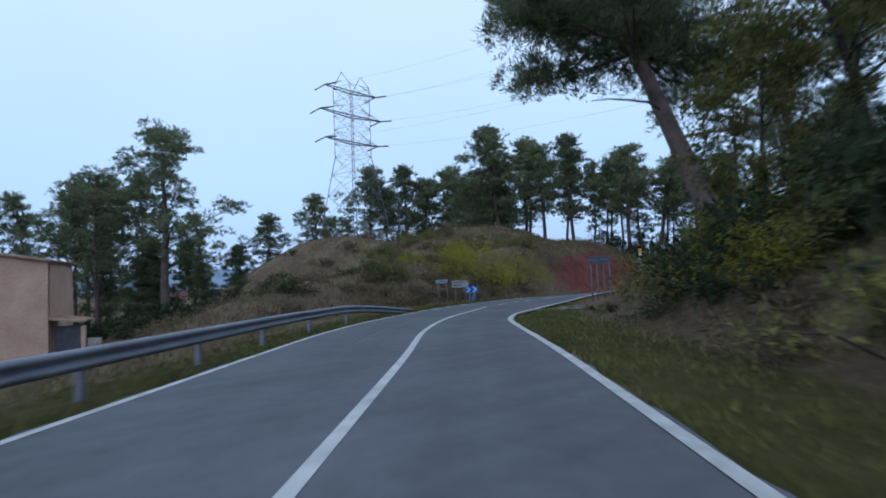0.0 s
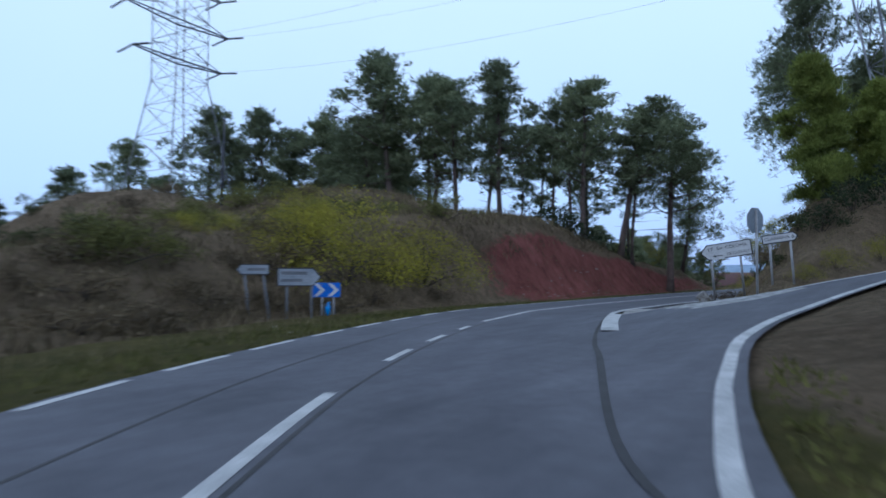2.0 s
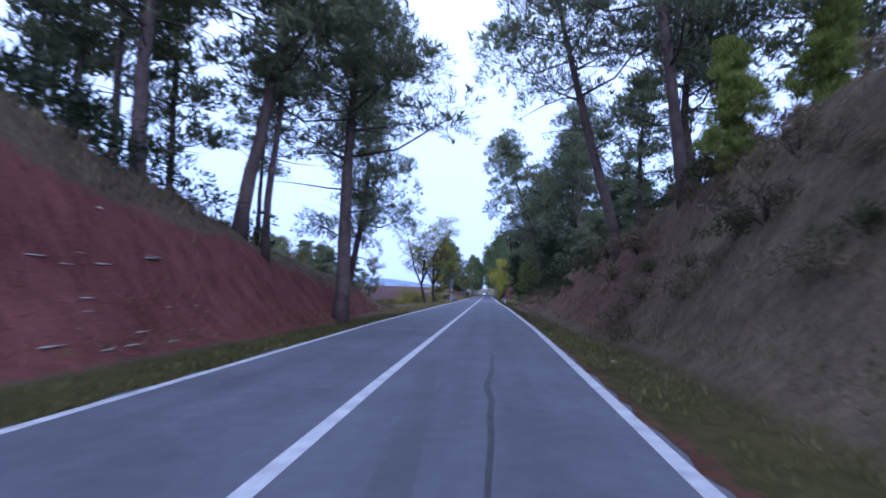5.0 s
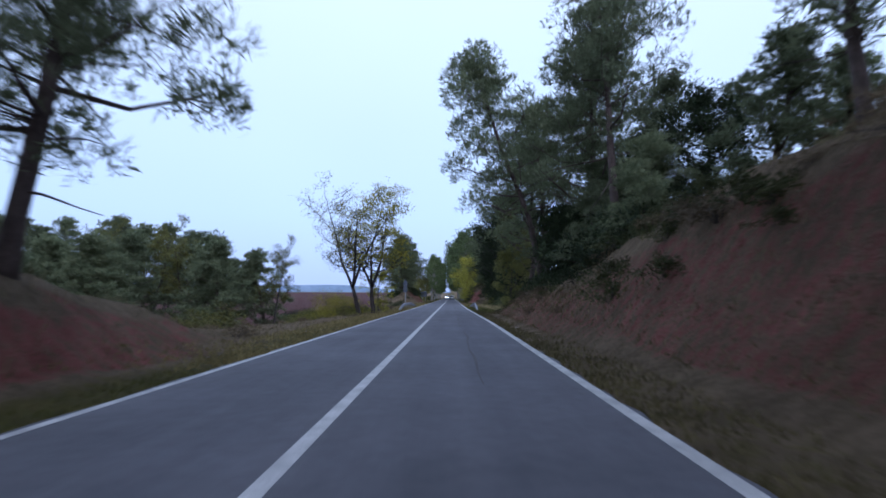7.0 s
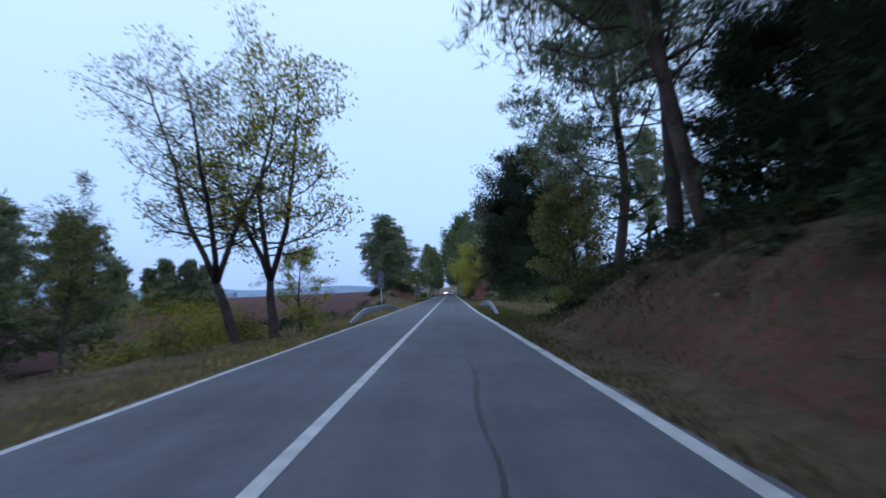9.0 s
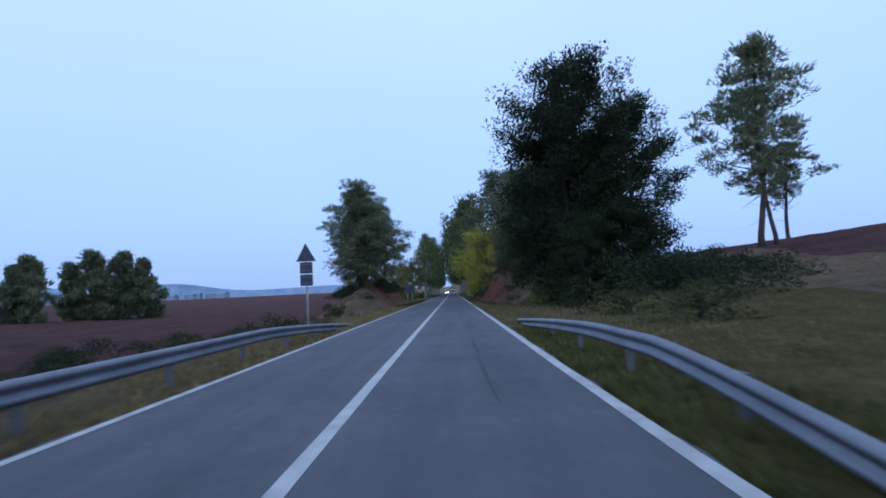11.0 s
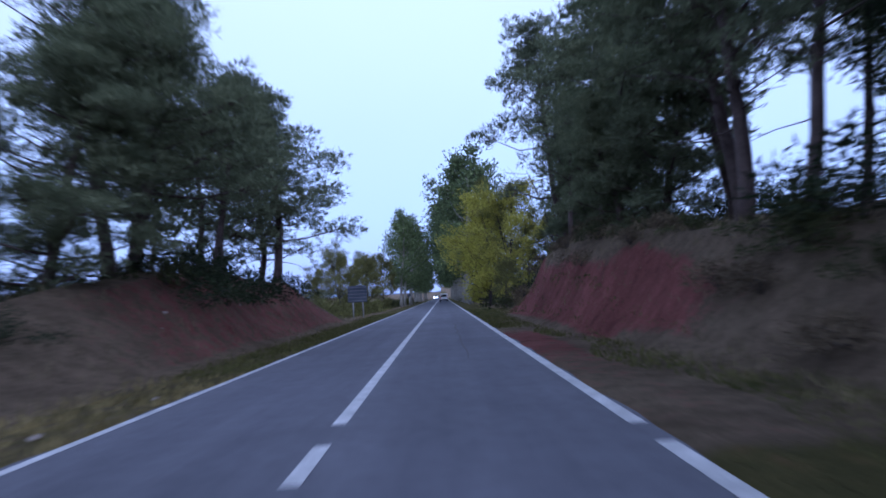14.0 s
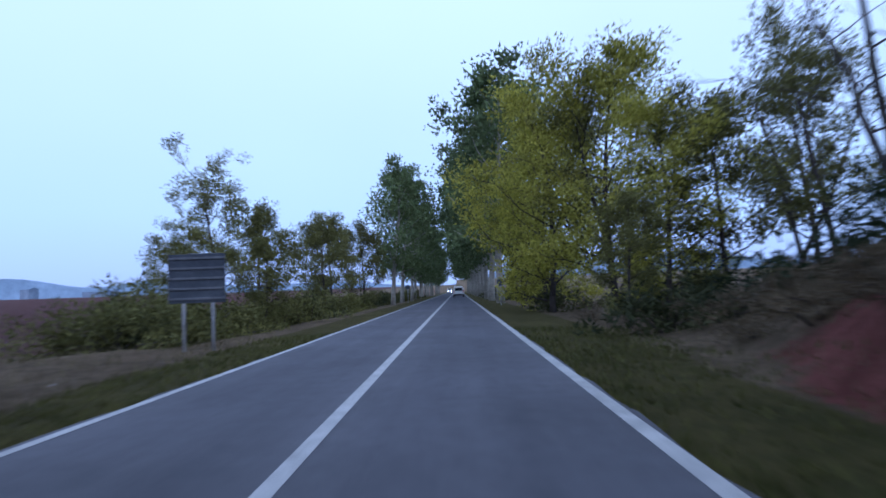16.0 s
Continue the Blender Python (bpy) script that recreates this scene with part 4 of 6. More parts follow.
bare_tree = make_tree("bare_tree", "half bare locust tree with spreading crooked limbs", "tree", 30, 10, 0.3, 2.7, 34, M_DARKBARK, M_OLIVE, 0.20, (-0.07, 0.0), shape="umbrella", clump=0.6, per=11, leaf=(0.13, 0.06), fill=0.75, fork=True, twigs=7)
gold_tree = make_tree("bare_tree", "half bare locust tree with yellow leaves low down", "tree", 29, 9.5, 0.3, 2.4, 34, M_DARKBARK, M_YELLOW, 0.20, (0.04, 0.0), shape="umbrella", clump=0.6, per=14, leaf=(0.15, 0.07), fill=0.7, fork=True, twigs=7)
dead_tree = make_tree("bare_tree", "bare dark tree with crooked branches", "tree", 28, 10, 0.35, 2.3, 20, M_DARKBARK, M_OLIVE, 0.17, (0.03, 0.02), shape="umbrella", clump=0.5, per=5, leaf=(0.13, 0.06), fill=0.35, twigs=4, fork=True)


def make_shrub(name, label, seed, h, w, leaves, n=26, per=30, leaf=(0.26, 0.11)):
    rs = np.random.RandomState(seed)
    ob = thing(name, label, "shrub")
    c = rs.normal(size=(n, 3)) * [w * 0.33, w * 0.33, 0]
    c[:, 2] = rs.uniform(0.12, 0.82, n) * h * np.exp(-(c[:, 0] ** 2 + c[:, 1] ** 2) / (w * 0.75) ** 2)
    specs = [([(0, 0, -0.3), tuple(v * 0.5 + [0, 0, 0.1]), tuple(v)], [0.03, 0.02, 0.008], 4) for v in c[:10]]
    part("woody_base", tubes("woody_base", specs, M_DARKBARK), ob)
    part("foliage", tri_mesh("foliage", leaf_cloud(rs, c, np.full(n, w * 0.2), per, leaf[0], leaf[1], 0.8), leaves), ob)
    return ob


shrubs = {
    "green": make_shrub("evergreen_shrub", "dark green evergreen shrub on the slope", 31, 1.8, 2.4, M_SHRUB),
    "dry": make_shrub("dry_bush", "dry brown brushwood bush on the slope", 32, 1.3, 2.2, M_DRY, per=24, leaf=(0.28, 0.055)),
    "yellow": make_shrub("broom_bush", "bushy shrub with bright yellow autumn leaves", 33, 3.3, 3.5, M_YELLOW, n=60, per=84, leaf=(0.085, 0.048)),
    "olive": make_shrub("leafy_shrub", "olive green leafy shrub", 34, 2.4, 2.8, M_OLIVE, n=34, per=44, leaf=(0.17, 0.08)),
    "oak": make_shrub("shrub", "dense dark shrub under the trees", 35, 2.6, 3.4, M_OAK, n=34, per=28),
}
protos = pines + far_pines + [big_pine, umbrella_pine, field_pine, young_pine, oak, plane_tree, yellow_tree, olive_tree, airy_tree, bare_tree, gold_tree, dead_tree] + list(shrubs.values())
rnd = random.Random(17)


def plant(proto, x, y, scale=1.0, turn=None, sink=0.0, group="", wide=1.0, lean=(0, 0), label="", z=None):
    z = ground_at(x, y) if z is None else z
    m = Matrix.Translation((x, y, z - sink)) @ Euler((radians(lean[0]), radians(lean[1]), 0)).to_matrix().to_4x4() @ Matrix.Rotation(radians(rnd.uniform(0, 360) if turn is None else turn), 4, "Z")
    ob = copy_thing(proto, m @ Matrix.Diagonal((scale * wide, scale * wide, scale, 1)))
    return tagged(ob, label, group=group)


def grove(rows, group, kinds=None):
    """Rows of kind of pine, x, y and height of the top over the road."""
    for k, x, y, top in rows:
        z = ground_at(x, y)
        sc = (top - z) / (12.2 if k == 5 else 15.2)
        plant((kinds or (pines if abs(x) < 10.7 or y < 0 else far_pines))[k], x, y, sc, group=group, wide=min(1.5, max(1.0, 1.32 / max(sc, 0.5) ** 0.35)))


# pines on the hill beyond the bend
grove([(1, -64.0, 14.0, 18.0), (3, -54.0, 23.0, 20.5), (1, -56.0, 20.0, 22.5), (1, -51.0, 24.0, 22.0), (1, -46.5, 28.5, 21.5), (3, -42.5, 31.0, 20.0), (1, -38.0, 33.0, 16.5), (3, -35.5, 31.0, 16.8), (0, -31.5, 24.5, 20.5), (2, -28.5, 21.5, 24.3),
       (1, -25.0, 23.5, 21.0), (0, -22.0, 23.0, 20.0), (3, -19.0, 24.0, 19.0), (1, -15.5, 20.5, 19.8), (4, -13.3, 25.0, 17.0), (4, -11.0, 24.0, 17.3), (0, -8.6, 22.0, 17.5),
       (2, -7.2, 26.0, 16.2), (3, -12.5, 31.0, 15.5), (4, -17.5, 30.5, 17.0), (1, -27.0, 25.5, 22.5), (6, -33.5, 22.5, 18.5), (0, -49.0, 26.0, 20.0), (1, -44.5, 29.5, 19.5), (6, -40.5, 30.0, 17.5)], "pines on the hill", far_pines)
grove([(2, -4.4, 30.0, 16.4), (4, -6.6, 27.2, 15.0), (4, -10.5, 36.0, 14.0), (4, -21.0, 33.0, 17.5)], "pines on the hill")
# pines in the hollow beyond the house
grove([(1, -70.0, -12.0, 20.5), (0, -86.0, -16.0, 22.0), (3, -92.0, -22.0, 20.0), (1, -76.0, -20.0, 18.0), (5, -66.0, -6.0, 10.0),
       (5, -72.0, -10.0, 10.5), (5, -80.0, -14.0, 11.0), (5, -62.0, 0.0, 9.0), (3, -84.0, 4.0, 17.0), (1, -80.0, 14.0, 16.5), (3, -72.0, 20.0, 15.5), (4, -66.0, 22.0, 14.5), (1, -96.0, -10.0, 24.0),
       (0, -98.0, -30.0, 22.0), (5, -58.0, -8.0, 6.0), (5, -64.0, -16.0, 7.0)], "pines in the hollow", far_pines)
plant(umbrella_pine, -57.0, -14.0, 1.0, 40, wide=1.45, group="pines in the hollow")
plant(umbrella_pine, -69.0, -19.0, 0.86, 200, wide=1.3, group="pines in the hollow")
# pines on the bank at the start
grove([(4, 26.5, -24.0, 17.0), (4, 27.0, -17.5, 15.0), (1, 24.5, -17.0, 13.0), (4, 17.5, -13.0, 12.0)], "pines on the bank")
plant(big_pine, 20.8, -21.6, 1.12, 150, wide=1.1, lean=(-10, -15), group="pines on the bank")
# pines over the cutting
grove([(1, 10.5, 33.0, 19.0), (1, 12.5, 27.0, 20.5), (2, 13.5, 36.0, 20.0), (3, 16.0, 31.0, 18.0), (1, 10.8, 44.5, 16.0), (5, 11.2, 50.0, 10.0), 
       (2, 8.8, 80.0, 16.0), (1, 7.8, 84.0, 14.8), (1, 9.0, 66.5, 17.0), (3, 13.0, 70.0, 15.5), (3, 11.8, 72.0, 15.5), (5, 15.0, 52.0, 10.0), (5, 9.6, 58.5, 9.0), (5, 9.2, 65.0, 9.5),
       (4, 17.5, 24.0, 17.0), (1, 20.0, 29.0, 18.5)], "pines over the cutting")
plant(pines[6], -6.6, 41.3, 0.9, 30, wide=0.95, lean=(0, 3), group="pines on the hill")
LEANING = "tall pine leaning out over the road from the bank"
plant(pines[1], 8.8, 29.0, 1.3, 100, wide=1.0, lean=(0, -8), group="pines over the cutting", label=LEANING)
plant(pines[2], 7.6, 35.0, 1.25, 60, wide=0.95, lean=(0, -14), group="pines over the cutting", label=LEANING)
plant(pines[2], 9.6, 62.0, 1.1, 10, wide=1.0, lean=(0, -7), group="pines over the cutting", label=LEANING)
plant(pines[1], 7.8, 75.0, 1.2, 200, wide=1.05, lean=(2, -19), group="pines over the cutting", label=LEANING)
# pines on the mound and over the red bank
grove([(5, -9.3, 163.5, 9.5), (1, -8.8, 166.0, 15.0), (0, -9.8, 170.0, 14.0), (3, -8.3, 173.5, 12.0), (4, -9.2, 177.5, 12.5), (6, -8.4, 184.0, 14.5), (1, -10.2, 186.5, 13.5), (4, -12.5, 176.0, 12.0),
       (1, -11.5, 181.0, 12.5), (6, -9.0, 167.6, 14.2)], "pines on the mound")
grove([(1, 12.7, 171.0, 16.0), (0, 10.0, 165.0, 15.5), (3, 9.4, 160.5, 14.5), (2, 11.8, 178.0, 15.5), (4, 9.6, 180.0, 14.0), (3, 8.6, 182.0, 13.5), (5, 9.2, 174.0, 10.0), (1, 14.0, 184.0, 14.0), (4, 13.0, 164.0, 15.5), (0, 12.5, 154.0, 15.5),
       (3, 11.0, 149.5, 15.0), (4, 10.0, 155.5, 14.0), (1, 11.6, 152.5, 14.5), (2, 12.5, 157.0, 15.0), (4, 14.5, 146.5, 15.0), (3, 14.0, 152.0, 14.0), (4, 12.0, 160.5, 15.5), (1, 15.5, 163.5, 15.0), (5, 13.0, 150.0, 9.0), (1, 17.0, 158.0, 15.0), (3, 17.5, 168.0, 15.0)], "pines over the red bank")
for x, y, sc in ((-58.0, 216.0, 2.0), (-61.5, 214.0, 2.2), (-66.0, 213.5, 2.3), (-69.5, 212.0, 1.9), (-77.5, 212.0, 2.2), (-80.0, 210.0, 1.9)):
    plant(field_pine, x, y, sc, group="pines in the field")
plant(pines[1], 9.6, 187.0, 1.08, 0, wide=1.08, lean=(0, -5), group="pines over the red bank", label=LEANING)
plant(pines[0], 11.2, 187.5, 1.0, 90, wide=1.0, lean=(0, -3), group="pines over the red bank", label=LEANING)
# pines below the fields
grove([(5, -38.0, 92.0, 7.5), (5, -42.0, 84.0, 7.0), (3, -34.0, 86.0, 8.0), (5, -30.0, 78.0, 6.0), (1, -47.0, 90.0, 9.0), (5, -24.0, 74.0, 5.5), (5, -27.0, 68.0, 6.5), (3, -29.0, 62.0, 7.5), (5, -33.0, 66.0, 6.5),
       (5, -20.0, 67.0, 5.2), (5, -22.0, 90.0, 7.5), (3, -25.0, 94.0, 8.5), (5, -19.0, 86.0, 6.5), (5, -28.0, 88.0, 7.5), (1, -31.0, 97.0, 9.0), (5, -35.0, 98.0, 8.0), (5, -16.5, 92.0, 6.0), (5, -54.0, 118.0, 8.5), (3, -57.0, 122.0, 9.5), (5, -60.0, 116.0, 8.0)], "pines below the fields", far_pines)
grove([(0, -45.0, 143.0, 12.5), (1, -50.0, 147.0, 15.0), (3, -55.0, 143.0, 16.0), (0, -61.0, 148.0, 16.5), (1, -67.0, 143.0, 15.5), (3, -74.0, 146.0, 16.0), (5, -48.0, 140.0, 9.0), (5, -58.0, 140.0, 9.5), (5, -70.0, 140.0, 9.0)], "pines below the fields", far_pines)
grove([(1, 29.5, 151.0, 24.0), (3, 33.0, 155.0, 21.0), (0, 40.0, 166.0, 17.0)], "pines in the meadow", far_pines)
for x, y, sc in ((9.3, 7.0, 1.12), (9.0, 24.5, 0.72), (12.6, 26.0, 0.9), (11.2, 8.6, 0.85)):
    plant(young_pine, x, y, sc, group="young pines")
for x, y, sc, w in ((10.6, 140.0, 1.0, 1.0), (12.4, 142.5, 1.25, 1.0), (14.8, 138.5, 0.9, 0.9), (9.8, 136.0, 0.42, 1.2), (9.4, 71.5, 0.34, 1.5), (10.2, 75.0, 0.36, 1.5), (8.9, 68.5, 0.30, 1.5), (9.8, 152.0, 0.72, 1.0), (11.6, 154.5, 0.72, 1.0), (12.6, 158.0, 0.6, 1.0), (12.6, 67.0, 0.45, 1.3), (13.2, 74.0, 0.45, 1.3), (11.5, 80.5, 0.36, 1.3), (13.0, 60.0, 0.5, 1.2), (13.4, 137.0, 0.4, 1.2)):
    plant(oak, x, y, sc, group="oaks by the road", wide=w)
for k in range(16):
    y = 244 + 11.5 * k
    plant(plane_tree, 5.2 + rnd.uniform(-.3, .3), y + rnd.uniform(-1, 1), rnd.uniform(0.92, 1.08), group="plane avenue")
    plant(plane_tree, -5.4 + rnd.uniform(-.3, .3), y + 8 + rnd.uniform(-1, 1), rnd.uniform(0.58, 0.72), group="plane avenue")
for x, y, sc in ((6.6, 219.0, 1.45), (7.2, 226.0, 1.4), (6.2, 231.0, 1.25), (9.2, 215.0, 1.5), (9.4, 208.0, 1.0)):
    plant(yellow_tree, x, y, sc, group="yellowing trees")
for x, y, sc in ((11.8, 208.0, 1.0), (8.0, 236.0, 1.1), (6.9, 204.0, 0.5), (6.7, 88.0, 0.68), (-10.5, 222.0, 0.9), (-8.5, 230.0, 0.85), (-9.5, 239.0, 1.0), (-8.0, 248.0, 1.0), (-11.5, 212.0, 0.55), (-8.8, 217.0, 0.6)):
    plant(olive_tree, x, y, sc, group="roadside trees")
for x, y, sc in ((-8.9, 212.0, 0.74), (-12.0, 216.0, 0.6), (12.6, 202.0, 0.85), (14.8, 207.0, 0.95), (9.3, 215.0, 1.15), (-13.5, 84.0, 0.62), (8.8, 93.0, 0.75), (-24.0, 92.0, 0.8), (-29.0, 95.0, 0.95), (-32.0, 90.0, 0.9), (7.3, 88.8, 0.85), (29.0, -30.5, 1.0), (27.2, -28.0, 1.1), (32.0, -35.0, 0.9)):
    plant(airy_tree, x, y, sc, group="roadside trees")
plant(bare_tree, -6.0, 82.0, 1.06, 75, group="bare trees")
plant(gold_tree, -5.1, 83.4, 1.1, 0, group="bare trees")
for x, y, sc in ((10.6, 196.5, 1.1), (12.5, 204.0, 0.9)):
    plant(dead_tree, x, y, sc, group="bare trees")


def scatter(kind, n, xr, yr, scale, keep, group, sink=0.05):
    made = 0
    for _ in range(n * 12):
        x, y = rnd.uniform(*xr), rnd.uniform(*yr)
        s, d = (float(v[0]) for v in project(np.array([x]), np.array([y])))
        if keep(x, y, s, d):
            plant(shrubs[kind], x, y, rnd.uniform(*scale), group=group, sink=sink, wide=rnd.uniform(0.85, 1.25))
            made += 1
        if made >= n:
            return


nojunction = lambda x, y: not (2.5 < x < 40 and y > -27 and np.interp(y, FAR_EDGE[:, 1], FAR_EDGE[:, 0]) - 1.0 < x < np.interp(y, NEAR_EDGE[:, 1], NEAR_EDGE[:, 0]) + 4.0)
scatter("yellow", 5, (-14, -7), (-12, -4), (0.3, 0.45), lambda x, y, s, d: -14 < d < -7.2, "yellow bushes on the hill")
scatter("dry", 10, (-12, -4.5), (-12, 1), (0.5, 0.9), lambda x, y, s, d: -10 < d < -6.4, "brushwood on the hill")
scatter("olive", 26, (-26, -7), (-16, 6), (0.5, 0.9), lambda x, y, s, d: d < -8, "shrubs on the hill")
scatter("dry", 66, (-32, -3), (-24, 12), (0.45, 0.9), lambda x, y, s, d: d < -6.5 and (s < 1 or d < -10), "brushwood on the hill")
scatter("green", 18, (-40, -6), (-18, 24), (0.3, 0.6), lambda x, y, s, d: d < -11, "shrubs on the hill")
scatter("oak", 14, (-34, -8), (20, 36), (0.5, 0.9), lambda x, y, s, d: d < -8, "undergrowth under the pines")
scatter("oak", 16, (20, 42), (-44, -14), (0.6, 1.15), lambda x, y, s, d: d > 7.5 and s < -30, "undergrowth on the bank")
scatter("olive", 7, (19, 34), (-40, -22), (0.6, 1.1), lambda x, y, s, d: 7 < d < 13, "undergrowth on the bank")
scatter("olive", 5, (22, 30), (-33, -24), (0.5, 0.8), lambda x, y, s, d: 8 < d < 14, "undergrowth on the bank")
scatter("yellow", 4, (24, 30), (-33, -25), (0.5, 0.8), lambda x, y, s, d: 8 < d < 14, "yellow bushes on the bank")
scatter("dry", 14, (5, 34), (-44, -16), (0.5, 0.9), lambda x, y, s, d: 6.3 < d < 14 and nojunction(x, y), "brushwood on the bank")
scatter("dry", 18, (4.6, 17), (-3, 40), (0.35, 0.8), lambda x, y, s, d: d > 5.6 and nojunction(x, y), "brushwood over the cutting")
scatter("green", 16, (8.5, 20), (26, 66), (0.5, 1.0), lambda x, y, s, d: d > 8 and nojunction(x, y), "shrubs over the cutting")
scatter("oak", 22, (8.5, 18), (36, 92), (0.6, 1.1), lambda x, y, s, d: d > 8.6, "undergrowth over the cutting")
scatter("dry", 12, (5.8, 10), (30, 84), (0.3, 0.6), lambda x, y, s, d: d > 6, "brushwood on the cutting")
scatter("yellow", 3, (-8.5, -5.5), (80, 87), (0.7, 0.95), lambda x, y, s, d: True, "yellow bushes by the bare trees")
scatter("olive", 9, (-16, -6.5), (66, 108), (0.4, 0.8), lambda x, y, s, d: True, "shrubs by the field")
scatter("dry", 10, (-14, -5.5), (46, 80), (0.3, 0.55), lambda x, y, s, d: True, "brushwood by the field")
scatter("green", 8, (-11, -7.5), (161, 170), (0.4, 0.7), lambda x, y, s, d: True, "shrubs on the mound")
scatter("oak", 26, (-12, -6.6), (157, 186), (0.3, 0.6), lambda x, y, s, d: True, "undergrowth on the mound")
scatter("dry", 22, (6.8, 9.6), (152, 188), (0.35, 0.7), lambda x, y, s, d: True, "brushwood on the red bank")
scatter("green", 14, (7.6, 9.6), (152, 186), (0.35, 0.7), lambda x, y, s, d: True, "shrubs over the red bank")
scatter("oak", 15, (8.8, 18), (150, 188), (0.5, 0.95), lambda x, y, s, d: d > 9 and (s > 150 or d > 11), "undergrowth over the red bank")
scatter("green", 9, (9, 15), (112, 146), (0.6, 1.0), lambda x, y, s, d: d > 9, "shrubs by the meadow")
scatter("oak", 6, (8, 16), (116, 140), (0.6, 1.0), lambda x, y, s, d: d > 8.4, "shrubs by the oaks")
scatter("green", 34, (-13, -6.0), (202, 330), (0.7, 1.4), lambda x, y, s, d: not (-8.6 < x and y < 206), "hedge along the road")
scatter("olive", 16, (-12, -6.2), (206, 300), (0.7, 1.3), lambda x, y, s, d: True, "hedge along the road")
scatter("green", 22, (6.4, 13), (200, 330), (0.6, 1.2), lambda x, y, s, d: True, "hedge along the road")
scatter("dry", 26, (6.4, 15), (190, 232), (0.35, 0.7), lambda x, y, s, d: True, "brushwood by the road")
scatter("oak", 22, (-62, -12), (-46, -16), (0.7, 1.5), lambda x, y, s, d: d < -9 and not (-52 < x < -8 and -46 < y < -22), "thicket in the hollow")
scatter("green", 22, (-50, -6), (-44, -8), (0.5, 1.0), lambda x, y, s, d: d < -8.5 and not (-52 < x < -8 and -46 < y < -22), "thicket in the hollow")
scatter("dry", 24, (-30, 4), (-36, 4), (0.5, 1.1), lambda x, y, s, d: -24 < d < -7.5, "brushwood on the hill")
scatter("oak", 22, (8.5, 14), (58, 90), (0.6, 1.2), lambda x, y, s, d: d > 8.2, "undergrowth over the cutting")
scatter("oak", 14, (11, 17), (132, 152), (0.8, 1.4), lambda x, y, s, d: True, "shrubs by the oaks")
scatter("oak", 18, (21, 40), (-44, -18), (0.7, 1.3), lambda x, y, s, d: d > 7.2 and s < -32, "undergrowth on the bank")
scatter("dry", 22, (6.5, 11), (8, 62), (0.4, 0.8), lambda x, y, s, d: d > 7.0 and nojunction(x, y), "brushwood over the cutting")
scatter("olive", 12, (-34, -12), (66, 100), (0.7, 1.3), lambda x, y, s, d: True, "shrubs by the field")
scatter("olive", 24, (-13, -7.5), (206, 250), (0.8, 1.25), lambda x, y, s, d: True, "hedge along the road")
scatter("oak", 12, (11, 22), (126, 146), (0.5, 0.8), lambda x, y, s, d: True, "hedge in the meadow")
for x, y, sc in ((9.2, 141.5, 1.25), (10.6, 140.5, 1.35), (8.6, 144.0, 0.8)):
    plant(shrubs["olive"], x, y, sc, group="shrubs by the oaks")
scatter("dry", 30, (5.4, 10.5), (4, 34), (0.3, 0.6), lambda x, y, s, d: d > 5.4 and nojunction(x, y), "brushwood on the cutting")
scatter("green", 16, (6.5, 11), (6, 40), (0.25, 0.5), lambda x, y, s, d: d > 6.5 and nojunction(x, y), "shrubs over the cutting")
scatter("dry", 14, (5.0, 7.6), (55, 86), (0.22, 0.45), lambda x, y, s, d: d > 4.9, "brushwood on the cutting")
scatter("green", 12, (6.0, 9.0), (40, 58), (0.25, 0.5), lambda x, y, s, d: d > 6.0, "shrubs over the cutting")
scatter("oak", 20, (6.4, 9), (56, 92), (0.3, 0.6), lambda x, y, s, d: d > 6.6, "undergrowth on the cutting")
scatter("green", 14, (6.0, 8.6), (50, 90), (0.3, 0.55), lambda x, y, s, d: d > 6.2, "undergrowth on the cutting")
scatter("dry", 18, (-14, -5.6), (98, 134), (0.3, 0.6), lambda x, y, s, d: True, "brushwood by the field")
scatter("oak", 16, (-24, -9), (104, 150), (0.3, 0.6), lambda x, y, s, d: True, "scrub by the field")
scatter("green", 26, (-18, -7), (100, 140), (0.35, 0.75), lambda x, y, s, d: True, "shrubs by the field")
for x, y, sc in ((-9.6, 18.2, 1.05), (-10.8, 19.6, 1.2), (-9.0, 20.4, 0.8)):
    plant(shrubs["oak"], x, y, sc, group="undergrowth under the pines")
outer = lambda x, y: x > np.interp(y, NEAR_EDGE[:, 1], NEAR_EDGE[:, 0]) + 0.8
scatter("green", 10, (13, 21), (-27, -17), (0.16, 0.32), lambda x, y, s, d: d > 5 and outer(x, y), "shrubs by the side road")
scatter("olive", 6, (14, 22), (-27, -14), (0.2, 0.4), lambda x, y, s, d: d > 6 and outer(x, y), "shrubs by the side road")
scatter("oak", 16, (-50, -22), (-22, -8), (0.5, 0.9), lambda x, y, s, d: x < -26 + (y + 8) * 0.3, "thicket in the hollow")
scatter("green", 14, (-44, -14), (-20, -9), (0.4, 0.8), lambda x, y, s, d: d < -12, "thicket in the hollow")
scatter("oak", 14, (20, 34), (-42, -26), (0.35, 0.6), lambda x, y, s, d: 8.6 < d < 13, "undergrowth on the bank")
plant(olive_tree, 24.6, -29.0, 0.75, group="roadside trees")
plant(shrubs["yellow"], 24.0, -28.0, 0.75, group="yellow bushes on the bank")
scatter("oak", 18, (19, 34), (-42, -26), (0.25, 0.42), lambda x, y, s, d: 6.8 < d < 10.5, "undergrowth on the bank")
plant(shrubs["yellow"], 25.6, -31.4, 0.6, group="yellow bushes on the bank", z=ground_at(25.6, -31.4) + 0.2)
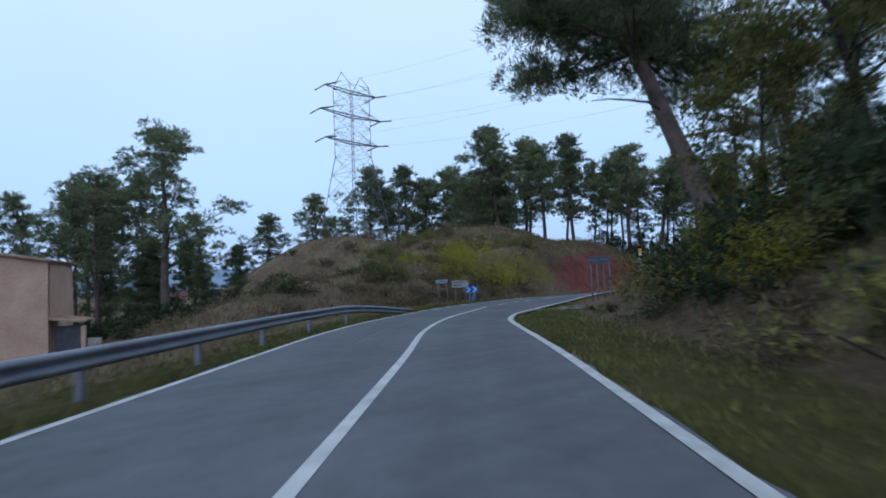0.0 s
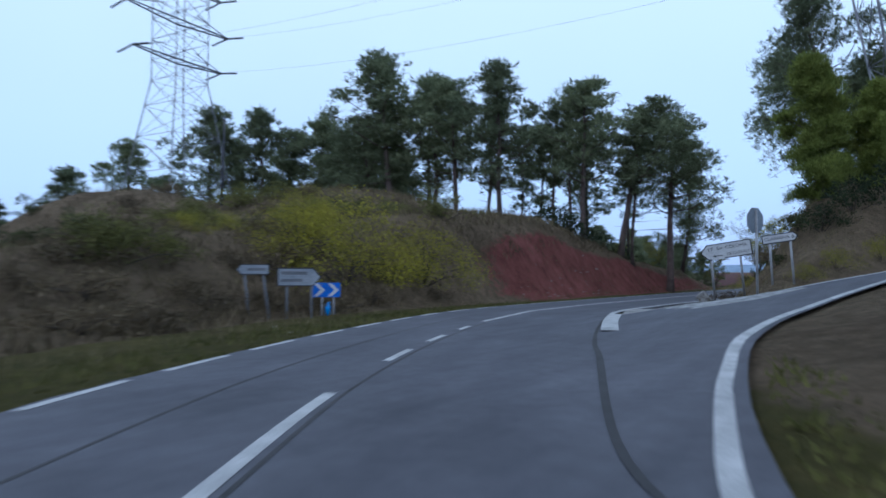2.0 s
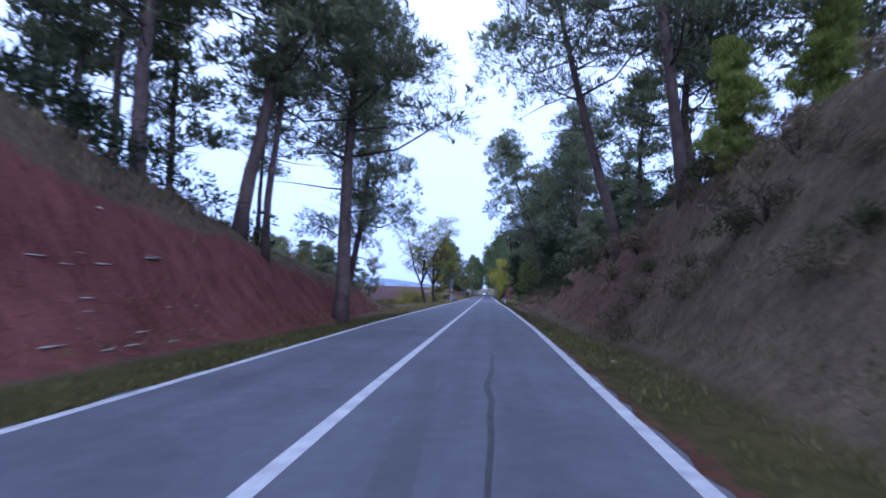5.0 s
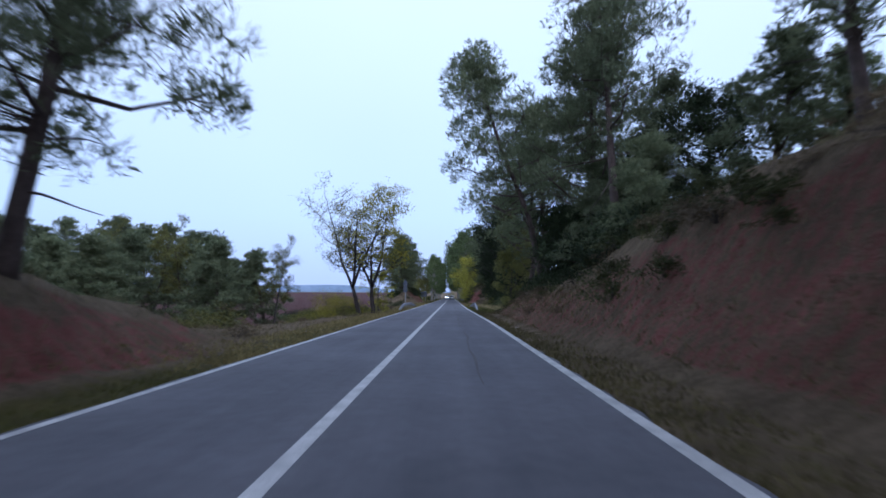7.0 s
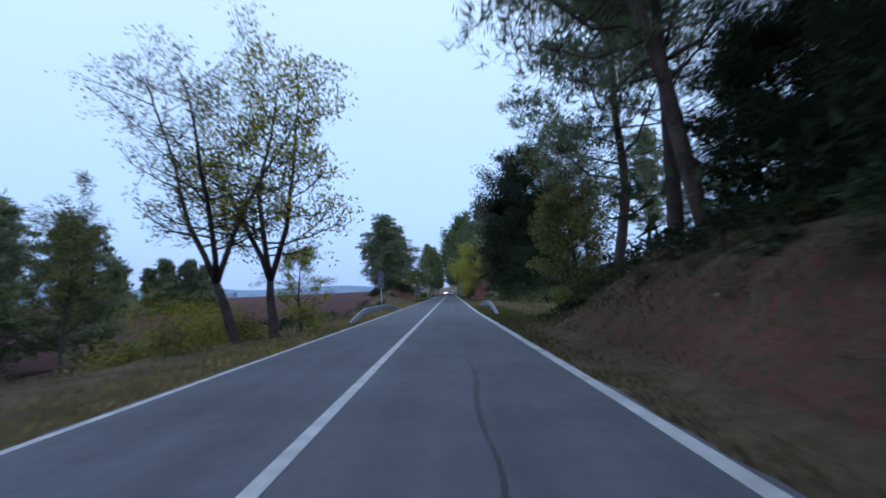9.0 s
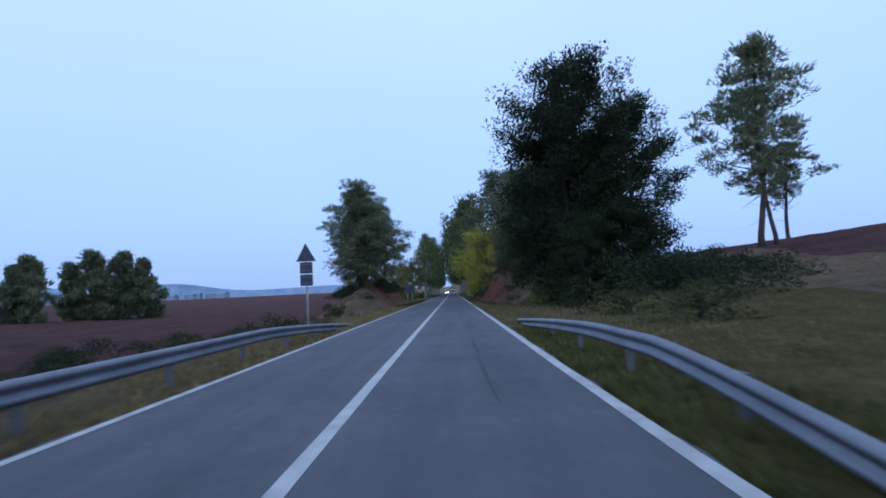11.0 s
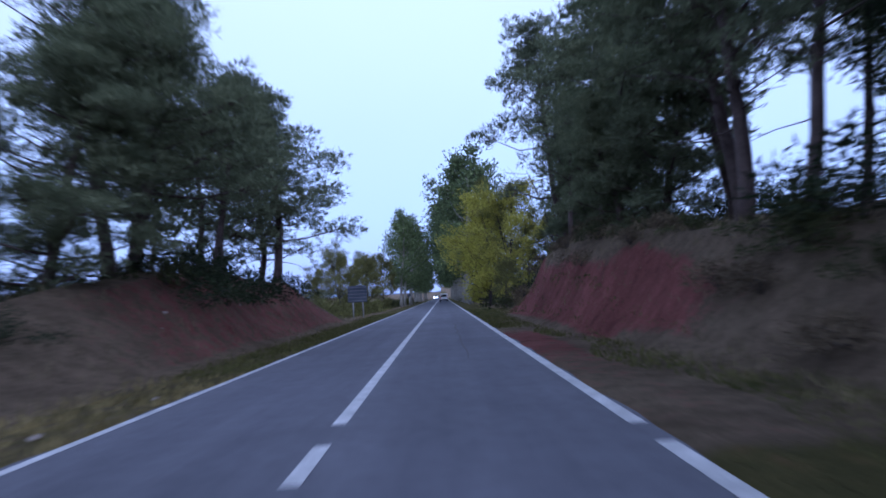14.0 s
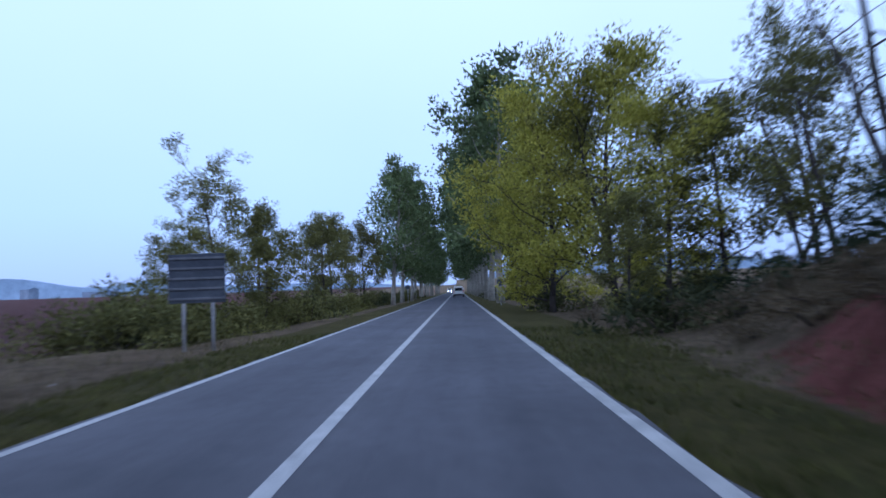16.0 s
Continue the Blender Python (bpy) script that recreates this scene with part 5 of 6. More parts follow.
scatter("dry", 8, (17, 30), (-40, -26), (0.5, 0.9), lambda x, y, s, d: 6.0 < d < 10, "brushwood on the bank")
scatter("oak", 12, (8.5, 17), (193, 212), (0.4, 0.8), lambda x, y, s, d: True, "hedge along the road")
grove([(5, 10.4, 172.5, 11.5), (2, 11.6, 168.0, 15.5), (0, 9.9, 176.0, 15.0), (5, 10.4, 189.0, 10.0), (6, 11.2, 190.5, 13.5), (5, 9.6, 184.5, 10.5), (6, 12.6, 186.0, 14.0)], "pines over the red bank")
for x, y, sc in ((9.6, 3.6, 0.5), (10.6, 4.8, 0.6), (8.6, 5.2, 0.5), (11.8, 6.2, 0.6), (8.0, 3.4, 0.35), (12.6, 5.0, 0.45)):
    plant(shrubs["oak" if x > 9 else "green"], x, y, sc, group="shrubs behind the signs")
for x, y, sc in ((10.3, 0.7, 0.3), (11.6, 2.6, 0.34), (9.5, -0.6, 0.22)):
    plant(shrubs["yellow"], x, y, sc, group="yellow bushes by the signs")
plant(yellow_tree, -5.2, 88.0, 0.42, group="yellowing trees")
for x, y, sc in ((-7.4, -5.9, 1.4), (-8.6, -7.6, 0.9), (-7.0, -0.9, 1.1), (-9.6, -6.3, 0.8), (-7.4, -3.0, 0.8)):
    plant(shrubs["yellow"], x, y, sc, group="yellow bushes on the hill", label="tall feathery bush with yellow autumn leaves on the hill")
scatter("dry", 14, (6.8, 12), (189, 200), (0.6, 1.0), lambda x, y, s, d: True, "brushwood by the road")
scatter("oak", 14, (9.0, 16), (194, 206), (0.6, 0.95), lambda x, y, s, d: True, "hedge along the road")
scatter("olive", 8, (-12, -8.0), (203, 216), (0.9, 1.4), lambda x, y, s, d: True, "hedge along the road")
for p in protos:
    for o in p.children_recursive:
        bpy.data.objects.remove(o)
    bpy.data.objects.remove(p)


# ---- grass ----
def grass(name, label, n, sr, side, dr, mat, hgt, seed, width=0.03, skip=None):
    rs = np.random.RandomState(seed)
    s, d = rs.uniform(*sr, n), rs.uniform(0, 1, n) ** 1.3 * (dr[1] - dr[0]) + dr[0]
    d = (d + (er(s) if side > 0 else el(s))) * side
    tuft = bumpy(s, d, 1.6, seed) + rs.uniform(-0.8, 0.8, n)
    s, d = s[tuft > -0.1], d[tuft > -0.1]
    x = np.interp(s, CS, CL[:, 0]) + np.interp(s, CS, NOR[:, 0]) * d
    y = np.interp(s, CS, CL[:, 1]) + np.interp(s, CS, NOR[:, 1]) * d
    if skip is not None:
        k = ~skip(x, y)
        x, y = x[k], y[k]
    z = ground_height(x, y)
    a = rs.uniform(0, 2 * np.pi, len(x))
    h = hgt * rs.uniform(0.4, 1.3, len(x))
    p = np.stack([x, y, z - 0.02], 1)
    wv = np.stack([np.cos(a), np.sin(a), 0 * a], 1) * width
    tip = p + np.stack([rs.normal(size=len(x)) * 0.35 * h, rs.normal(size=len(x)) * 0.35 * h, h], 1)
    thing(name, label, "grass", kind="stuff", me=tri_mesh(name, np.stack([p - wv, p + wv, tip], 1), mat))


mouth = lambda x, y: ((x > 3.0) & (x < 5.1 + 0.44 * (y + 4.7)) & (x < 6.8) & (y > -5.6) & (y < 0.9)) | (x > np.interp(y, FAR_EDGE[:, 1], FAR_EDGE[:, 0]) - 0.2) & (x < np.interp(y, NEAR_EDGE[:, 1], NEAR_EDGE[:, 0]) + 0.2) & (y > -25.4)
VERGE = "short green verge grass beside the asphalt"
TIRED = "short olive-brown verge grass beside the asphalt"
grass("verge_grass", VERGE, 24000, (-75, 28), 1, (0.02, 2.8), M_GRASS, 0.115, 51, skip=lambda x, y: mouth(x, y) | ((y > -2) & (y < 24) & (x < 3.75 + 0.15 * np.sin(y * 1.3))))
grass("verge_grass", TIRED, 20000, (28, 92), 1, (0.05, 3.2), M_TIRED, 0.12, 58)
grass("meadow_grass", "mown olive and straw coloured meadow grass", 60000, (88, 150), 1, (0.02, 9.0), M_MEADOW, 0.085, 52, skip=lambda x, y: (y < 114) & (x < 5.9))
grass("verge_grass", VERGE, 14000, (88, 114), 1, (0.02, 2.6), M_GRASS, 0.13, 62)
grass("verge_grass", VERGE, 22000, (150, 205), 1, (0.02, 3.4), M_GRASS, 0.12, 60, skip=lambda x, y: (y > 148) & (y < 172) & (x < 4.6 + 0.35 * np.sin(y * 0.7)))
grass("verge_grass", VERGE, 20000, (-75, 42), -1, (0.02, 2.2), M_GRASS, 0.125, 53)
grass("verge_grass", TIRED, 30000, (42, 160), -1, (0.02, 2.4), M_MEADOW, 0.13, 59)
grass("verge_grass", VERGE, 14000, (160, 205), -1, (0.02, 2.2), M_GRASS, 0.125, 61)
grass("dry_grass", "tall dry straw grass on the slopes", 36000, (-75, 205), -1, (1.8, 13), M_STRAW, 0.27, 54, 0.016)
grass("dry_grass", "short straw tufts on the bank", 26000, (2, 46), 1, (1.4, 9), M_STRAW, 0.15, 63, 0.012, skip=lambda x, y: mouth(x, y))
corner = lambda x, y: (y > -27) & (y < -8) & (x < np.interp(y, NEAR_EDGE[:, 1], NEAR_EDGE[:, 0]) + 4.5)
grass("dry_grass", "tall dry straw grass on the slopes", 40000, (-75, 205), 1, (2.2, 12), M_STRAW, 0.24, 55, 0.014, skip=lambda x, y: mouth(x, y) | corner(x, y))
grass("hill_grass", "dry tufted grass and brush on the hill", 30000, (-40, 24), -1, (4, 34), M_DRY, 0.45, 56, 0.04)
grass("hill_grass", "dry straw grass capping the cutting", 24000, (-14, 30), -1, (5.2, 22), M_STRAW, 0.30, 57, 0.03)


# ---- guard rails ----
RAIL = [(0.0, 0.31), (-0.035, 0.30), (-0.08, 0.265), (-0.08, 0.215), (-0.015, 0.175), (-0.015, 0.135), (-0.08, 0.095), (-0.08, 0.045), (-0.035, 0.01), (0.0, 0.0)]


def guard_rail(s0, s1, side, gap, top, label, drop=(4.0, 6.0)):
    """A steel beam of double-wave section on posts, dipping into the ground at its ends."""
    ob = thing("guard_rail", label, "guard rail")
    off = lambda s: (er(s) if side > 0 else -el(s)) + side * gap
    ss = np.arange(s0, s1 + 0.5, 1.0)
    fall = lambda s: 0.55 * max(0.0, 1 - (s - s0) / drop[0], 1 - (s1 - s) / drop[1]) ** 1.3
    V, F, m = [], [], len(RAIL)
    for s in ss:
        for thick in (0.0, 0.012):
            for px, pz in RAIL:
                x, y, _ = on_road(s, off(s) + side * (px + thick))
                V.append((x, y, top - 0.31 + pz - fall(s)))
    k = 2 * m
    for i in range(len(ss) - 1):
        a, b = i * k, (i + 1) * k
        for j in range(m - 1):
            F.append((a + j, a + j + 1, b + j + 1, b + j))
            F.append((a + m + j, b + m + j, b + m + j + 1, a + m + j + 1))
        F.append((a, b, b + m, a + m))
        F.append((a + m - 1, a + 2 * m - 1, b + 2 * m - 1, b + m - 1))
    part("beam", mesh_of("beam", V, F, M_GALV, True), ob, "galvanised double-wave steel beam")
    post = box("post", (0.10, 0.12, 1.1), (0, 0, -0.55), M_GALV, 0.012)
    s = s0 + drop[0] * 0.6
    while s < s1 - drop[1] * 0.5:
        x, y, _ = on_road(s, off(s) + side * 0.09)
        nx, ny = np.interp(s, CS, NOR[:, 0]), np.interp(s, CS, NOR[:, 1])
        part("post", post, ob, "", Matrix.Translation((x, y, top - 0.03 - fall(s))) @ Matrix.Rotation(math.atan2(ny, nx), 4, "Z"))
        s += 4.0
    return ob


guard_rail(-110, s_of(7.6, -23.2), -1, 0.75, 0.66, "long galvanised steel guard rail along the bend", (2.0, 9.0))
guard_rail(92, 122.8, -1, 0.75, 0.60, "short galvanised steel guard rail above the field", (6.0, 14.0))
guard_rail(95, 119.2, 1, 0.8, 0.62, "short galvanised steel guard rail beside the meadow", (6.0, 15.0))


# ---- signs ----
def lettering(text, size, mat, parent, x, z, y=-0.004, align="CENTER", label=""):
    cu = bpy.data.curves.new("lettering", "FONT")
    cu.body, cu.size, cu.align_x, cu.align_y, cu.extrude = text, size, align, "CENTER", 0.0015
    tmp = new("tmp", cu)
    bpy.context.view_layer.update()
    me = bpy.data.meshes.new_from_object(tmp.evaluated_get(bpy.context.evaluated_depsgraph_get()))
    bpy.data.objects.remove(tmp)
    me.materials.append(mat)
    return part("lettering", me, parent, label, Matrix.Translation((x, y, z)) @ Matrix.Rotation(radians(90), 4, "X"))


def bars(parent, rows, mat):
    for x0, x1, z, h in rows:
        part("text_bar", box("text_bar", (x1 - x0, 0.004, h), ((x0 + x1) / 2, -0.004, z), mat, 0), parent)


def rim(outline, w, mat, name="border"):
    """A flat border along an outline, w wide."""
    P = [Vector((x, z)) for x, z in outline]
    c = sum(P, Vector((0, 0))) / len(P)
    inner = []
    n = len(P)
    for i in range(n):
        a, b, d = P[i - 1], P[i], P[(i + 1) % n]
        n1 = Vector((-(b - a).y, (b - a).x)).normalized()
        n2 = Vector((-(d - b).y, (d - b).x)).normalized()
        bis = (n1 + n2).normalized()
        if bis.dot(c - b) < 0:
            bis = -bis
        inner.append(b + bis * w / max(0.4, abs(bis.dot(n1))))
    V = [(p.x, -0.003, p.y) for p in P] + [(p.x, -0.003, p.y) for p in inner]
    F = [(i, (i + 1) % n, n + (i + 1) % n, n + i) for i in range(n)]
    return mesh_of(name, V, F, mat)


def sign_base(name, label, x, y, facing, z0, tilt=0.0, group=""):
    """An empty at the lower edge of a plate; facing: the way the face looks, in degrees from -y towards +x."""
    ob = thing(name, label, "road sign", Matrix.Translation((x, y, z0)) @ Matrix.Rotation(radians(facing), 4, "Z") @ Matrix.Rotation(radians(-tilt), 4, "Y"), group)
    return ob


def posts(ob, xs, height, ground, lean=None, r=0.04, mat=M_POST):
    for i, x in enumerate(xs):
        dx = 0 if lean is None else lean[i]
        part("post", tubes("post", [([(x + dx, 0.05, ground), (x + dx * 0.5, 0.05, (ground + height) / 2), (x, 0.05, height)], [r, r, r], 10)], mat), ob, "round grey steel post")


def arrow_outline(w, h, tip, left):
    o = [(0, 0), (w - tip, 0), (w, h / 2), (w - tip, h), (0, h)]
    return [(w - x, z) for x, z in reversed(o)] if left else o


def arrow_sign(name, label, x, y, facing, z0, w, h, left, face=M_SIGNWHITE, tilt=0.0, base=-1.8, lean=None, border=M_INK, post_x=None):
    ob = sign_base(name, label, x, y, facing, z0, tilt)
    out = arrow_outline(w, h, h * 0.42, left)
    part("plate", plate("plate", out, 0.025, face), ob, "flat arrow-shaped plate")
    if border:
        part("border", rim(out, 0.034, border), ob, "black border")
    posts(ob, post_x or (w * 0.22, w * 0.78), h * 0.85, base, lean, 0.04 if face is not M_SIGNBACK else 0.028, M_DULL if face is not M_SIGNWHITE else M_POST)
    return ob


town = arrow_sign("direction_sign", "white arrow direction sign with black town lettering on two posts", 6.44, -2.05, 14, 1.86, 1.68, 0.55, True, tilt=9, base=-1.5, lean=(-0.18, -0.15))
lettering("Sta. COLOMA", 0.165, M_INK, town, 1.05, 0.38)
lettering("DE QUERALT", 0.125, M_INK, town, 1.23, 0.14)
lettering("17", 0.20, M_INK, town, 0.34, 0.36)
panel = part("panel", box("panel", (0.42, 0.012, 0.26), (0.56, -0.008, 0.13), M_SIGNWHITE, 0.003), town, "small white panel with a black arrow")
part("arrow", mesh_of("arrow", [(0.40, -0.016, 0.12), (0.48, -0.016, 0.17), (0.48, -0.016, 0.135), (0.72, -0.016, 0.135), (0.72, -0.016, 0.105), (0.48, -0.016, 0.105), (0.48, -0.016, 0.07)], [(0, 6, 5, 4, 3, 2, 1)], M_INK), panel)
village = arrow_sign("direction_sign", "narrow white arrow sign with black village lettering on two posts", 8.28, -1.25, 8, 2.44, 1.14, 0.32, False, tilt=8, base=-1.9, lean=(-0.2, -0.17))
lettering("CLARIANA", 0.165, M_INK, village, 0.47, 0.16)
lettering("6", 0.19, M_INK, village, 0.97, 0.16)

stop = sign_base("octagonal_sign", "back of an octagonal sign on a tall grey post", 8.40, -3.1, 66, 2.72)
octo = [(0.45 + 0.45 * math.cos(radians(22.5 + 45 * k)) - 0.45, 0.45 + 0.45 * math.sin(radians(22.5 + 45 * k))) for k in range(8)]
part("plate", plate("plate", octo, 0.02, M_FADED), stop, "bare grey metal back")
part("post", tubes("post", [([(0, -0.03, -2.7), (0, -0.03, 0.8)], [0.04, 0.04], 10)], M_POST), stop, "tall grey steel post")

chev = sign_base("chevron_sign", "blue bend marker sign with white chevrons on two posts", -5.24, -9.86, 48, 0.55)
part("plate", plate("plate", [(0, 0), (1.06, 0), (1.06, 0.53), (0, 0.53)], 0.03, M_BLUE), chev)
for k in range(2):
    x0 = 0.10 + 0.50 * k
    part("chevron", mesh_of("chevron", [(x0, -0.004, 0.03), (x0 + 0.15, -0.004, 0.03), (x0 + 0.40, -0.004, 0.265), (x0 + 0.15, -0.004, 0.50), (x0, -0.004, 0.50), (x0 + 0.24, -0.004, 0.265)], [(0, 1, 2, 5), (5, 2, 3, 4)], M_SIGNWHITE), chev, "white chevron")
posts(chev, (0.40, 0.82), 0.5, -1.3)
bag = thing("plastic_bag", "bright blue plastic bag tied to a sign post", "bag", Matrix.Translation((-4.62, -9.6, 0.12)))
bmb = bmesh.new()
bmesh.ops.create_icosphere(bmb, subdivisions=3, radius=0.2)
for v in bmb.verts:
    k = 1 + 0.22 * noise.noise(v.co * 9)
    v.co = Vector((v.co.x * 0.55 * k, v.co.y * 0.5 * k, v.co.z * 1.25 * k))
    if v.co.z > 0.1:
        v.co.x *= 0.6
        v.co.y *= 0.6
part("film", from_bm("film", bmb, M_CYAN, True), bag)
part("knot", tubes("knot", [([(0.02, 0, 0.18), (0.05, 0.02, 0.26), (0.0, 0.05, 0.3)], [0.03, 0.025, 0.01], 6)], M_CYAN), bag)

big = arrow_sign("direction_sign", "grey-white arrow direction sign with faded lettering on two posts", -4.65, -11.9, 46, 0.98, 1.45, 0.62, False, M_FADED, base=-1.6)
bars(big, ((0.13, 0.98, 0.44, 0.11), (0.13, 0.82, 0.20, 0.10)), M_DULL)
small = arrow_sign("direction_sign", "small white arrow sign leaning on two crooked posts", -5.40, -12.98, 46, 1.36, 1.06, 0.36, True, M_FADED, base=-1.9, lean=(0.25, 0.30))
bars(small, ((0.36, 0.95, 0.18, 0.09),), M_DULL)

for (x, y, left, w) in ((12.72, -19.4, True, 0.70), (13.5, -19.5, False, 0.60)):
    back = arrow_sign("direction_sign", "dark back of an arrow-shaped sign on two posts", x, y, 14, 2.03, w, 0.4, left, M_SIGNBACK, base=-2.2, border=None, post_x=(0.2, 0.5))
    part("rail", box("rail", (w * 0.7, 0.03, 0.05), (w * 0.5, -0.016, 0.2), M_DULL, 0.004), back, "grey mounting rail")
marker = thing("marker_post", "slim post with an orange and white cap", "marker post", Matrix.Translation((13.9, -16.2, 1.05)))
part("post", tubes("post", [([(0, 0, -1.3), (0, 0, 1.5)], [0.035, 0.035], 8)], M_POST), marker)
M_ORANGE = two_scale("orange_sheet", (0.6, 0.2, 0.01), (0.75, 0.3, 0.02), 2, 14, 0.45, 0.4, bumps=0)
part("cap", box("cap", (0.16, 0.05, 0.22), (0, 0, 1.62), M_ORANGE, 0.01), marker, "orange cap")
part("panel", box("panel", (0.15, 0.05, 0.28), (0, 0, 1.36), M_SIGNWHITE, 0.01), marker, "white panel")

tri = sign_base("triangle_sign", "back of a triangular warning sign with two plates below", -5.1, 120.5, 0, 2.95)
part("plate", plate("plate", [(-0.44, 0), (0.44, 0), (0, 0.82)], 0.02, M_SIGNBACK), tri, "grey metal triangle")
for k in range(2):
    sub = part("panel", box("panel", (0.56, 0.03, 0.50), (0, 0.01, -0.28 - 0.54 * k), M_SIGNBACK, 0.006), tri, "grey rectangular plate")
    part("rib", box("rib", (0.56, 0.03, 0.04), (0, -0.018, -0.14 - 0.54 * k), M_DULL, 0.004), sub)
    part("rib", box("rib", (0.56, 0.03, 0.04), (0, -0.018, -0.42 - 0.54 * k), M_DULL, 0.004), sub)
part("post", tubes("post", [([(0, 0.05, -4.4), (0, 0.05, 0.6)], [0.045, 0.045], 10)], M_POST), tri)

board = sign_base("sign_board", "ribbed grey-blue back of a large square sign board on posts", -6.75, 201.0, 0, 1.22)
bback = part("plate", plate("plate", [(0, 0), (1.62, 0), (1.62, 1.38), (0, 1.38)], 0.03, M_SIGNBACK), board, "grey-blue sheet metal back")
for k in range(5):
    part("rib", box("rib", (1.62, 0.035, 0.06), (0.81, -0.018, 0.12 + 0.285 * k), M_DULL, 0.006), bback)
posts(board, (0.42, 1.25), 1.3, -2.3, None, 0.05)
for x, y, k in ((-4.7, 262.0, 0), (4.9, 236.0, 1)):
    pl = sign_base("small_sign", "small round sign on a slim post", x, y, 0, 1.5)
    part("plate", plate("plate", [(0.3 * math.cos(2 * math.pi * q / 16), 0.3 + 0.3 * math.sin(2 * math.pi * q / 16)) for q in range(16)], 0.02, M_SIGNBACK), pl)
    part("post", tubes("post", [([(0, 0.04, -2.2), (0, 0.04, 0.5)], [0.035, 0.035], 8)], M_POST), pl)


# ---- junction island ----
def slab(name, label, outline, top, thick, seed, m=None, mat=None):
    bm = bmesh.new()
    r = random.Random(seed)
    vs = [bm.verts.new((x + r.uniform(-.06, .06), y + r.uniform(-.06, .06), top + r.uniform(-.015, .015))) for x, y in outline]
    face = bm.faces.new(vs)
    ext = bmesh.ops.extrude_face_region(bm, geom=[face])
    bmesh.ops.translate(bm, vec=(0, 0, -thick), verts=[v for v in ext["geom"] if isinstance(v, bmesh.types.BMVert)])
    bmesh.ops.recalc_face_normals(bm, faces=bm.faces)
    bmesh.ops.bevel(bm, geom=bm.edges[:], offset=0.02, segments=2, affect="EDGES")
    return thing(name, label, "concrete slab", m, me=from_bm(name, bm, mat or M_CONCRETE))


apron = thing("concrete_apron", "pale worn concrete apron inside the junction corner", "concrete slab")
for pts_, sd in (([(3.62, -2.0), (4.12, -3.9), (4.42, -4.85), (5.0, -4.8), (5.5, -3.6), (6.0, -2.25), (3.7, -1.95)], 3), ([(3.5, -1.9), (6.05, -2.2), (6.5, -0.9), (6.9, 0.9), (5.6, 1.1), (4.5, 0.75), (3.36, -0.2)], 5)):
    sl = slab("slab", "", pts_, 0.012, 0.3, sd)
    sl.parent = apron
    del sl["category"]
slab("broken_slab", "tilted broken white concrete marker slab", [(-0.17, -0.05), (0.17, -0.05), (0.17, 0.05), (-0.17, 0.05)], 0.21, 0.44, 4, Matrix.Translation((5.5, 1.75, 0.48)) @ Euler((radians(18), radians(-38), radians(10))).to_matrix().to_4x4())
for x, y, a, s in ((5.15, 1.5, 20, 0.9), (6.1, 1.75, -20, 1.3), (7.1, 1.3, 70, 0.8)):
    slab("broken_slab", "flat broken white concrete slab in the grass", [(-0.45 * s, -0.3), (0.4 * s, -0.35), (0.5 * s, 0.2), (-0.3 * s, 0.35)], 0.08, 0.2, int(x * 10), Matrix.Translation((x, y, ground_at(x, y) + 0.05)) @ Euler((radians(8), radians(-6), radians(a))).to_matrix().to_4x4())
patch = thing("concrete_patch", "crumbled pale concrete patch flush with the verge", "concrete slab")
rp = random.Random(41)
for k in range(11):
    x, y = 12.95 + rp.uniform(-0.25, 0.75), -23.6 + 0.3 * k + rp.uniform(-0.1, 0.1)
    x = max(x, np.interp(y, NEAR_EDGE[:, 1], NEAR_EDGE[:, 0]) + 0.35)
    r_ = rp.uniform(0.2, 0.45)
    frag = slab("fragment", "", [(x + r_ * rp.uniform(0.6, 1.2) * math.cos(q), y + r_ * rp.uniform(0.6, 1.3) * math.sin(q)) for q in np.arange(0, 6.2, 0.9)], ground_at(x, y) + 0.02, 0.3, k, mat=M_PATCH)
    frag.parent = patch
    del frag["category"]


def stone(x, y, r, seed):
    bm = bmesh.new()
    bmesh.ops.create_icosphere(bm, subdivisions=2, radius=r)
    for v in bm.verts:
        v.co *= 1 + 0.35 * noise.noise(v.co / r * 1.1 + Vector((seed, 0, 0)))
        v.co.z *= 0.6
    return thing("stone", "pale broken stone lying on the verge", "stone", Matrix.Translation((x, y, ground_at(x, y) + r * 0.2)), "stones on the verge", me=from_bm("stone", bm, M_STONE))


rst = random.Random(3)
for k in range(46):
    s = rst.uniform(6, 20)
    x, y, _ = on_road(s, -(el(s) + rst.uniform(1.9, 3.2)))
    ob = stone(x, y, rst.uniform(0.03, 0.08), 200 + k)
    ob.matrix_basis = ob.matrix_basis @ Matrix.Diagonal((0.9, rst.uniform(1.8, 5.0), 0.5, 1))
    tagged(ob, "flat pale stone standing out of the red cutting", group="stones in the cutting")
stone(4.35, 59.8, 0.10, 1)
for k in range(60):
    side = rst.choice((-1, 1, 1))
    s = rst.uniform(-20, 195)
    if 86 < s < 146:
        continue
    d = (er(s) + rst.uniform(0.6, 5.0)) if side > 0 else -(el(s) + rst.uniform(0.6, 4.5))
    x, y, _ = on_road(s, d)
    if side > 0 and -26 < y < 3:
        continue
    stone(x, y, rst.uniform(0.03, 0.075), k)


# ---- pylons and cables ----
ARMS = ((0.61, 5.2), (0.765, 6.0), (0.905, 5.0))


